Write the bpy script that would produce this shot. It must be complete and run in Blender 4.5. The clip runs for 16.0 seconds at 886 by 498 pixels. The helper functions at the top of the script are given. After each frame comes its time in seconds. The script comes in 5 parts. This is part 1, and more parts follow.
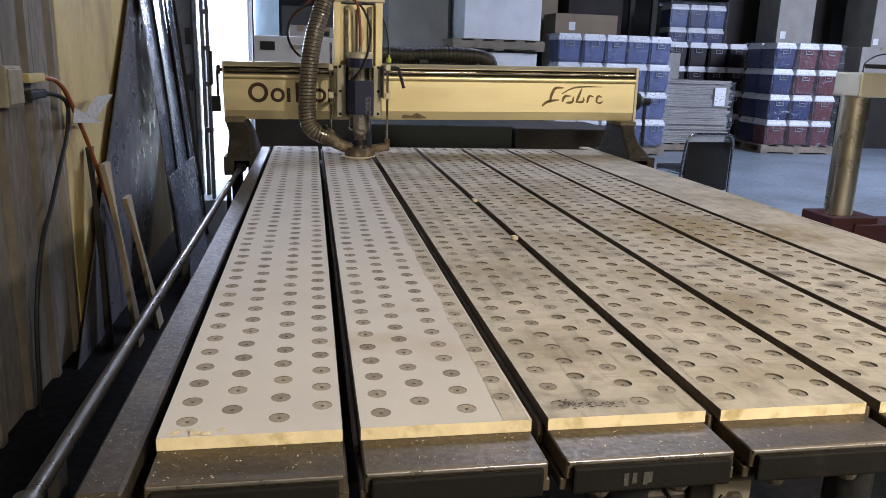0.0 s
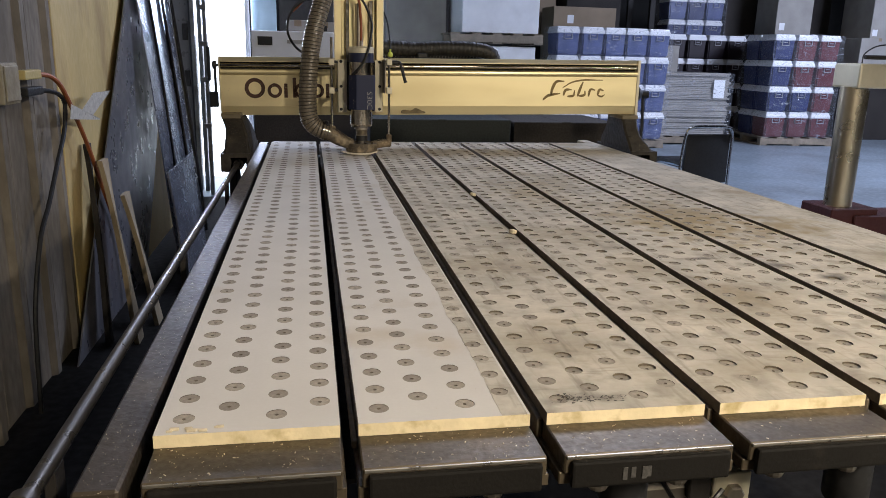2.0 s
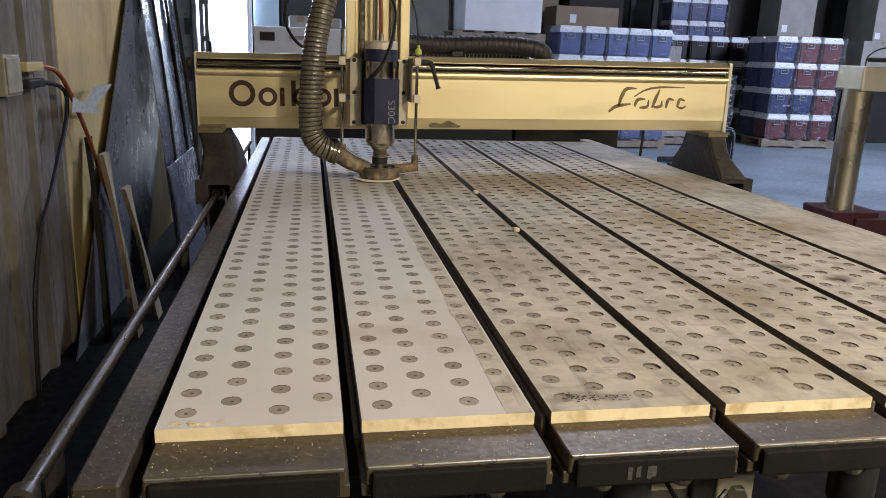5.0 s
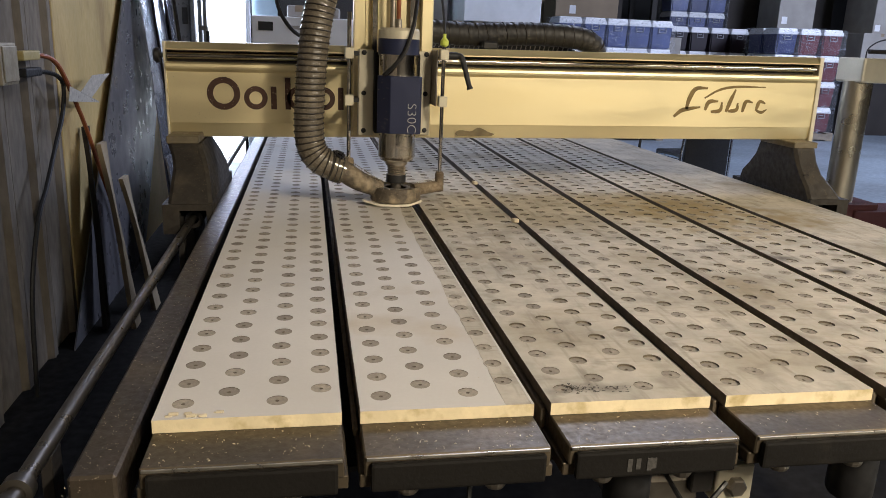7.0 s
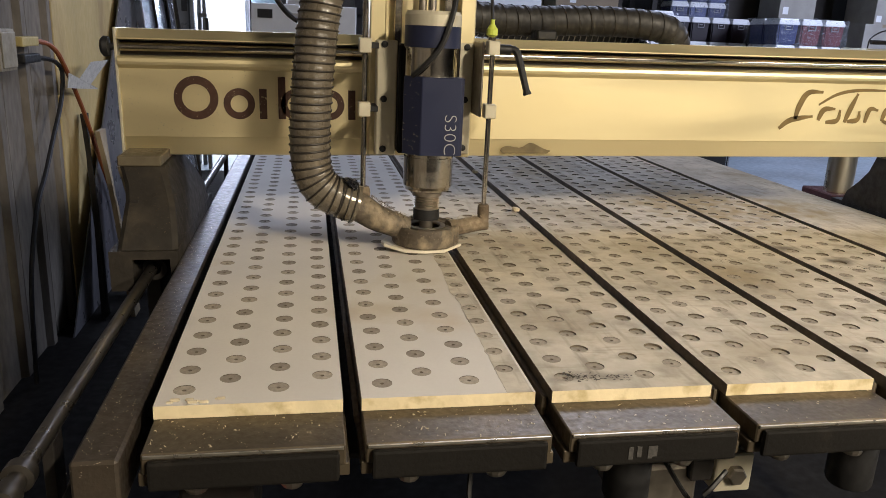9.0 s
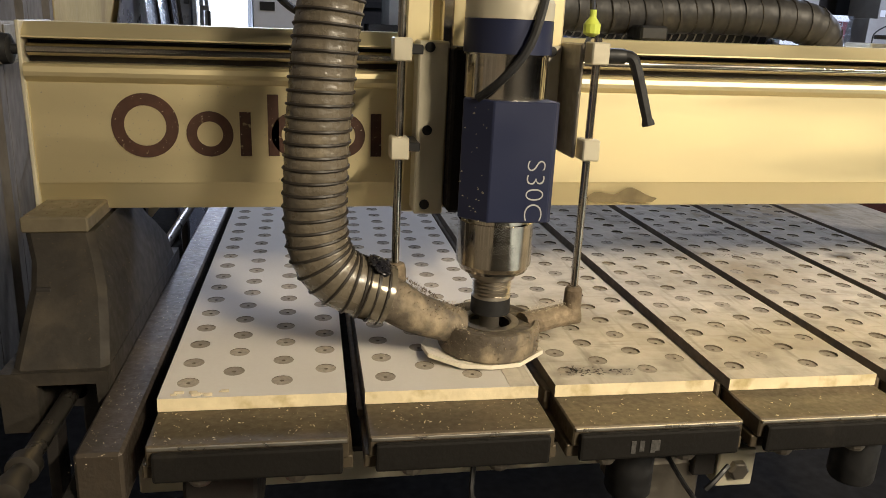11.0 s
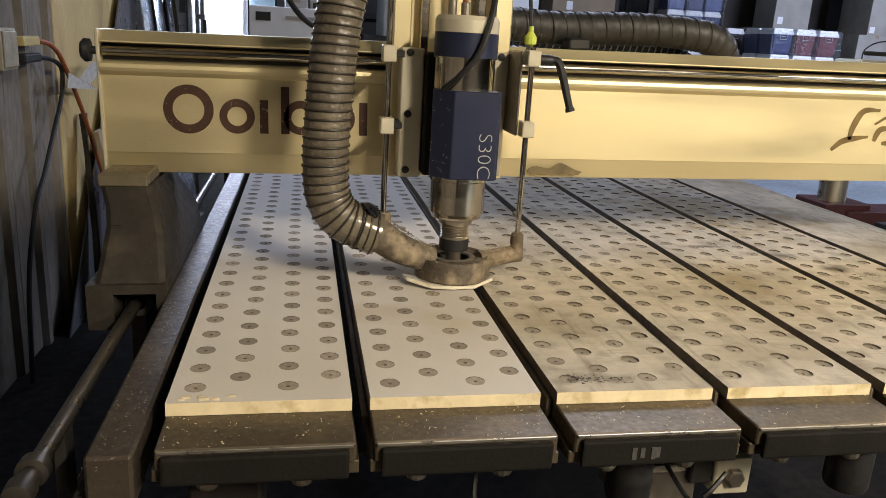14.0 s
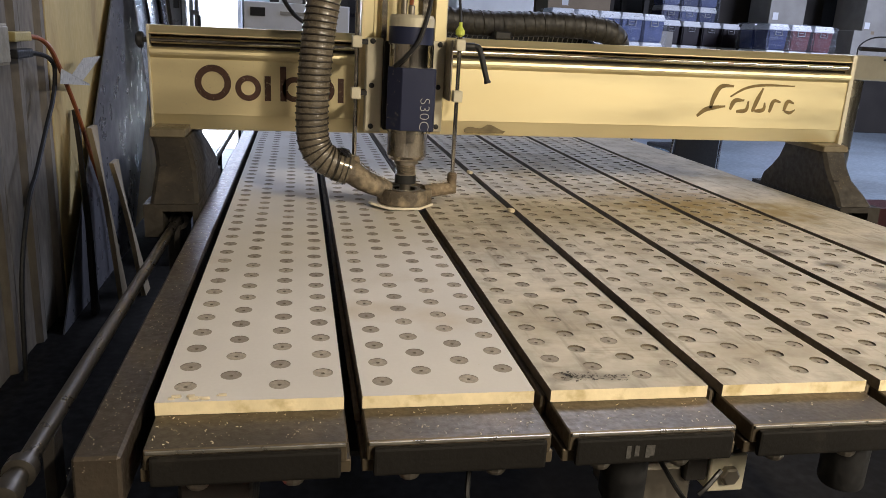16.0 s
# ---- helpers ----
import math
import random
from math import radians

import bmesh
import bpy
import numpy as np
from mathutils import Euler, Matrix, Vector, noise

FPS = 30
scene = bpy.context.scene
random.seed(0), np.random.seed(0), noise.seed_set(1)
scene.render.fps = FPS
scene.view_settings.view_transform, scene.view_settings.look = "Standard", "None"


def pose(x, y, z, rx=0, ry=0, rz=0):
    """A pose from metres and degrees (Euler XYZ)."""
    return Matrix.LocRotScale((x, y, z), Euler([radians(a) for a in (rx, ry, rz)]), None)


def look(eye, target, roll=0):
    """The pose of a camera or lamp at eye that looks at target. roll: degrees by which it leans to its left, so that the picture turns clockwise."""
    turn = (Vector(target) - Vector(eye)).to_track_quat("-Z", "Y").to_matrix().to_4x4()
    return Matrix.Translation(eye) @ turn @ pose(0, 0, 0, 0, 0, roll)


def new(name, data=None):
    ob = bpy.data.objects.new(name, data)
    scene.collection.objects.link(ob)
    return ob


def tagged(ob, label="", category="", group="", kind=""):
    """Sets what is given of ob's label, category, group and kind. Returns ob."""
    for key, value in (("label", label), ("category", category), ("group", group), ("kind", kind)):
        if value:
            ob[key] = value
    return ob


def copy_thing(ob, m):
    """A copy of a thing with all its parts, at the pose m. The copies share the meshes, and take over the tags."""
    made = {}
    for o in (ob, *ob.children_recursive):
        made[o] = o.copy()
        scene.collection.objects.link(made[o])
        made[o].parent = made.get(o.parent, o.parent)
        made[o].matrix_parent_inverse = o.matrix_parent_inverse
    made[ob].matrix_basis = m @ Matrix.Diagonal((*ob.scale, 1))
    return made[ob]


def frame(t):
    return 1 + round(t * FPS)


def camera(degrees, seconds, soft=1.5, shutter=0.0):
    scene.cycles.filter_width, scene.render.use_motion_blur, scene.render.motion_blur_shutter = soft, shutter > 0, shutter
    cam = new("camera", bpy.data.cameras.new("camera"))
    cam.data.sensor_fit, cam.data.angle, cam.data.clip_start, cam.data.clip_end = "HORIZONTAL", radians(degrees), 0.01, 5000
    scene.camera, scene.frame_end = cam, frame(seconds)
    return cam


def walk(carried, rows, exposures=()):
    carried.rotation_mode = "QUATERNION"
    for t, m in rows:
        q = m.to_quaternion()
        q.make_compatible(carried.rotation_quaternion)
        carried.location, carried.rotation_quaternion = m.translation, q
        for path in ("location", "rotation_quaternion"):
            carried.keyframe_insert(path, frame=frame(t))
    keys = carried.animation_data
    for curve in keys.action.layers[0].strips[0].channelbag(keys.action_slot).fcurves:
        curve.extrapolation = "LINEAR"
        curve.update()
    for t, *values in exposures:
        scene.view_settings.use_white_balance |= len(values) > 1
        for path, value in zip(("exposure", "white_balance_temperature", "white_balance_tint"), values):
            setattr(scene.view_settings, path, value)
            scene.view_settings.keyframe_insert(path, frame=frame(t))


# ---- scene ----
cam = camera(60.5, 16.0, soft=0.85)
PATH = [
    (0, (0.157, -0.731, 1.277), (0.496, 1.181, 0.796), 1.8),
    (0.5, (0.158, -0.73, 1.276), (0.492, 1.183, 0.796), 1.8),
    (1, (0.162, -0.729, 1.277), (0.493, 1.183, 0.79), 1.4),
    (1.5, (0.164, -0.727, 1.276), (0.493, 1.183, 0.782), 1.3),
    (2, (0.161, -0.727, 1.276), (0.5, 1.181, 0.781), 1.4),
    (2.5, (0.16, -0.728, 1.276), (0.494, 1.18, 0.779), 1.4),
    (3, (0.157, -0.726, 1.275), (0.493, 1.183, 0.78), 1.5),
    (3.5, (0.157, -0.725, 1.276), (0.493, 1.183, 0.78), 1.6),
    (4, (0.156, -0.723, 1.273), (0.492, 1.185, 0.777), 1.8),
    (6.5, (0.155, -0.716, 1.271), (0.5, 1.186, 0.757), 2.3),
    (7, (0.155, -0.714, 1.269), (0.5, 1.186, 0.748), 2.3),
    (7.5, (0.153, -0.714, 1.268), (0.498, 1.183, 0.738), 2.4),
    (8, (0.151, -0.715, 1.267), (0.496, 1.18, 0.729), 2.5),
    (8.5, (0.152, -0.715, 1.267), (0.496, 1.18, 0.727), 2.4),
    (9, (0.152, -0.712, 1.266), (0.5, 1.18, 0.719), 2.6),
    (11.5, (0.148, -0.712, 1.266), (0.491, 1.177, 0.703), 2.8),
    (12, (0.145, -0.712, 1.265), (0.492, 1.176, 0.703), 3.0),
    (12.5, (0.14, -0.715, 1.265), (0.49, 1.173, 0.707), 3.2),
    (13, (0.138, -0.72, 1.267), (0.49, 1.171, 0.72), 3.3),
    (13.5, (0.137, -0.722, 1.269), (0.496, 1.171, 0.733), 3.3),
    (14, (0.133, -0.723, 1.267), (0.499, 1.17, 0.732), 3.4),
    (14.5, (0.13, -0.723, 1.267), (0.497, 1.169, 0.731), 3.7),
    (15, (0.133, -0.719, 1.267), (0.507, 1.171, 0.73), 3.5),
    (15.5, (0.136, -0.717, 1.266), (0.514, 1.172, 0.726), 3.6),
    (16, (0.138, -0.716, 1.266), (0.514, 1.171, 0.722), 3.4),
]
walk(cam, [(t, look(eye, target, roll)) for t, eye, target, roll in PATH],
     exposures=[(0, 0.16, 6000, 12), (6, 0.10, 6050, 12), (9, 0.10, 6100, 12), (12, 0.22, 6270, 10), (14, 0.14, 6120, 11), (16, 0.10, 6100, 12)])

# ---- light ----
world = bpy.data.worlds.new("world")
scene.world = world
world.use_nodes = True
wn = world.node_tree.nodes
sky = wn.new("ShaderNodeTexSky")
sky.sky_type, sky.sun_disc = "NISHITA", False
sky.sun_elevation, sky.sun_rotation = radians(35), radians(160)
world.node_tree.links.new(sky.outputs[0], wn["Background"].inputs[0])
wn["Background"].inputs[1].default_value = 0.1


def lamp(name, kind, m, energy, colour, size=0.5, size_y=None):
    data = bpy.data.lights.new(name, kind)
    data.energy, data.color = energy, colour
    if kind == "AREA":
        data.size = size
        if size_y:
            data.shape, data.size_y = "RECTANGLE", size_y
    else:
        data.shadow_soft_size = size
    ob = new(name, data)
    ob.matrix_world = m
    return ob


WARM = (1.0, 0.84, 0.60)
COOL = (0.74, 0.80, 1.0)
# two warm tube fixtures in rows along the machine's right side, and their housings
TUBES = ((3.8, -2.5, 2.80, 48, 130, 1.8), (1.5, -2.5, 2.75, -22, 270, 1.0))
for tx, ty, tz, tilt, watts, span in TUBES:
    lamp("tube_fixture_light", "AREA", pose(tx, ty, tz, 0, tilt, 0), watts, WARM, 0.16, span)
# daylight in the doorway on the left; two cool lights added in the hall, sources unseen
lamp("doorway_light", "AREA", look((-0.45, 7.2, 2.2), (0.5, 2.4, 0.9)), 85, COOL, 0.7, 1.6)
# added cool light from the right on totes and floor, no opening modelled
lamp("loading_door_light", "AREA", look((9.5, 5.0, 3.8), (5.0, 10.4, 1.3)), 460, COOL, 2.2, 1.4)
# added fill from above, brightens the boards and the cartons
lamp("skylight", "AREA", look((2.7, 5.0, 4.6), (1.5, 2.2, 0.9)), 108, COOL, 2.4, 1.6)

# ---- materials ----


def mat(name, base, rough=0.6, metal=0.0, scale=6.0, vary=0.3, dirt=None, dirt_scale=2.0, dirt_lo=0.5, dirt_hi=0.7,
        bump=0.2, grain=80.0, stretch=(1, 1, 1), piece=0.0, clear=0.0, spec=0.5, grime=None, stains=()):
    """Two noises tint the base colour, a third lays dirt on it, the fine one gives relief."""
    m = bpy.data.materials.new(name)
    m.use_nodes = True
    n, l = m.node_tree.nodes, m.node_tree.links
    b = n["Principled BSDF"]
    b.inputs["Metallic"].default_value = metal
    b.inputs["Specular IOR Level"].default_value = spec
    co = n.new("ShaderNodeTexCoord")
    mp = n.new("ShaderNodeMapping")
    mp.inputs["Scale"].default_value = stretch
    l.new(co.outputs["Object"], mp.inputs[0])

    def noise_tex(s, detail=5):
        t = n.new("ShaderNodeTexNoise")
        t.inputs["Scale"].default_value, t.inputs["Detail"].default_value = s, detail
        l.new(mp.outputs[0], t.inputs["Vector"])
        return t

    def ramp(src, lo, hi, a=0.0, z=1.0):
        r = n.new("ShaderNodeMapRange")
        r.inputs[1].default_value, r.inputs[2].default_value = lo, hi
        r.inputs[3].default_value, r.inputs[4].default_value = a, z
        l.new(src, r.inputs[0])
        return r.outputs[0]

    def mix(fac, a, c, mode="MIX"):
        x = n.new("ShaderNodeMix")
        x.data_type, x.blend_type = "RGBA", mode
        for i, v in ((0, fac), (6, a), (7, c)):
            if hasattr(v, "is_linked"):
                l.new(v, x.inputs[i])
            else:
                x.inputs[i].default_value = v if i == 0 else (*v, 1)
        return x.outputs[2]

    big, fine = noise_tex(scale), noise_tex(grain, 3)
    dark = tuple(c * (1 - vary) for c in base)
    lite = tuple(min(1, c * (1 + vary * 0.5)) for c in base)
    col = mix(ramp(big.outputs[0], 0.3, 0.7), dark, lite)
    col = mix(ramp(fine.outputs[0], 0.35, 0.65, 0.0, min(1, vary * 1.2)), col, dark)
    rsrc = ramp(fine.outputs[0], 0.3, 0.7, max(0.03, rough - 0.12), min(1, rough + 0.12))
    if dirt:
        d = noise_tex(dirt_scale, 8)
        col = mix(ramp(d.outputs[0], dirt_lo, dirt_hi), col, dirt)
    if grime:
        # fine mottling, and scratches that run across and along
        for s, gain, lo, hi in (((1, 1, 1), 0.5, 0.52, 0.72), ((6, 0.7, 1), 0.55, 0.56, 0.74), ((1.2, 9, 1), 0.4, 0.58, 0.76)):
            gm = n.new("ShaderNodeMapping")
            gm.inputs["Scale"].default_value = s
            gm.inputs["Rotation"].default_value = (0, 0, 0.35 * s[0])
            l.new(co.outputs["Object"], gm.inputs[0])
            g = noise_tex(26 if s == (1, 1, 1) else 14, 7)
            l.new(gm.outputs[0], g.inputs["Vector"])
            col = mix(ramp(g.outputs[0], lo, hi, 0, gain * grime[1] * 1.4), col, grime[0])
    for sx, sy, rx, ry, tint, gain in stains:
        st = n.new("ShaderNodeMapping")
        st.inputs["Location"].default_value = (-sx / rx, -sy / ry, 0)
        st.inputs["Scale"].default_value = (1 / rx, 1 / ry, 0)
        l.new(co.outputs["Object"], st.inputs[0])
        ln = n.new("ShaderNodeVectorMath")
        ln.operation = "LENGTH"
        l.new(st.outputs[0], ln.inputs[0])
        ragged = n.new("ShaderNodeMath")
        ragged.operation = "MULTIPLY_ADD"
        ragged.inputs[1].default_value = 2.2
        l.new(noise_tex(22, 8).outputs[0], ragged.inputs[0])
        l.new(ln.outputs["Value"], ragged.inputs[2])
        col = mix(ramp(ragged.outputs[0], 2.1, 1.2, 0, gain), col, tint)
    if piece:
        oi = n.new("ShaderNodeObjectInfo")
        col = mix(ramp(oi.outputs["Random"], 0, 1, 0, piece), col, tuple(c * 0.45 for c in base))
    l.new(col, b.inputs["Base Color"])
    l.new(rsrc, b.inputs["Roughness"])
    if clear:
        b.inputs["Coat Weight"].default_value = clear
    if bump:
        bp = n.new("ShaderNodeBump")
        bp.inputs["Strength"].default_value, bp.inputs["Distance"].default_value = bump, 0.002
        l.new(fine.outputs[0], bp.inputs["Height"])
        l.new(bp.outputs[0], b.inputs["Normal"])
    return m


def glow(name, colour, strength):
    m = bpy.data.materials.new(name)
    m.use_nodes = True
    b = m.node_tree.nodes["Principled BSDF"]
    b.inputs["Base Color"].default_value = (*colour, 1)
    b.inputs["Emission Color"].default_value = (*colour, 1)
    b.inputs["Emission Strength"].default_value = strength
    return m


def film(name):
    """Thin clear stretch wrap: mostly see-through, glossy; highlights on wrinkles also put into opacity."""
    m = bpy.data.materials.new(name)
    m.use_nodes = True
    n, l = m.node_tree.nodes, m.node_tree.links
    b = n["Principled BSDF"]
    b.inputs["Base Color"].default_value = (0.75, 0.8, 0.9, 1)
    b.inputs["Roughness"].default_value = 0.12
    t = n.new("ShaderNodeTexNoise")
    t.inputs["Scale"].default_value, t.inputs["Detail"].default_value = 7, 6
    t.inputs["Distortion"].default_value = 2.4
    co = n.new("ShaderNodeTexCoord")
    mp = n.new("ShaderNodeMapping")
    mp.inputs["Scale"].default_value = (1.0, 1.0, 2.6)
    mp.inputs["Rotation"].default_value = (0.25, 0.3, 0)
    l.new(co.outputs["Object"], mp.inputs[0])
    l.new(mp.outputs[0], t.inputs["Vector"])
    r = n.new("ShaderNodeMapRange")
    r.inputs[1].default_value, r.inputs[2].default_value = 0.55, 0.80
    r.inputs[3].default_value, r.inputs[4].default_value = 0.05, 0.6
    l.new(t.outputs[0], r.inputs[0])
    l.new(r.outputs[0], b.inputs["Alpha"])
    bp = n.new("ShaderNodeBump")
    bp.inputs["Strength"].default_value, bp.inputs["Distance"].default_value = 1.0, 0.03
    l.new(t.outputs[0], bp.inputs["Height"])
    l.new(bp.outputs[0], b.inputs["Normal"])
    return m


OIL, SOOT = (0.28, 0.205, 0.085), (0.055, 0.043, 0.03)
# oil and soot marks on the old boards: centre, reach across and along, colour, strength
STAINS = ((1.05, 0.95, 0.22, 0.28, OIL, 0.9), (1.26, 0.88, 0.15, 0.14, OIL, 0.8), (0.78, 1.35, 0.14, 0.30, OIL, 0.55), (1.04, 0.55, 0.035, 0.03, SOOT, 0.8),
          (1.09, 0.46, 0.05, 0.035, SOOT, 0.85), (1.12, 0.34, 0.05, 0.03, SOOT, 0.8), (0.92, 0.61, 0.05, 0.012, SOOT, 0.8), (0.46, 0.032, 0.055, 0.018, SOOT, 0.75), (0.52, 0.75, 0.09, 0.06, (0.2, 0.165, 0.11), 0.5))

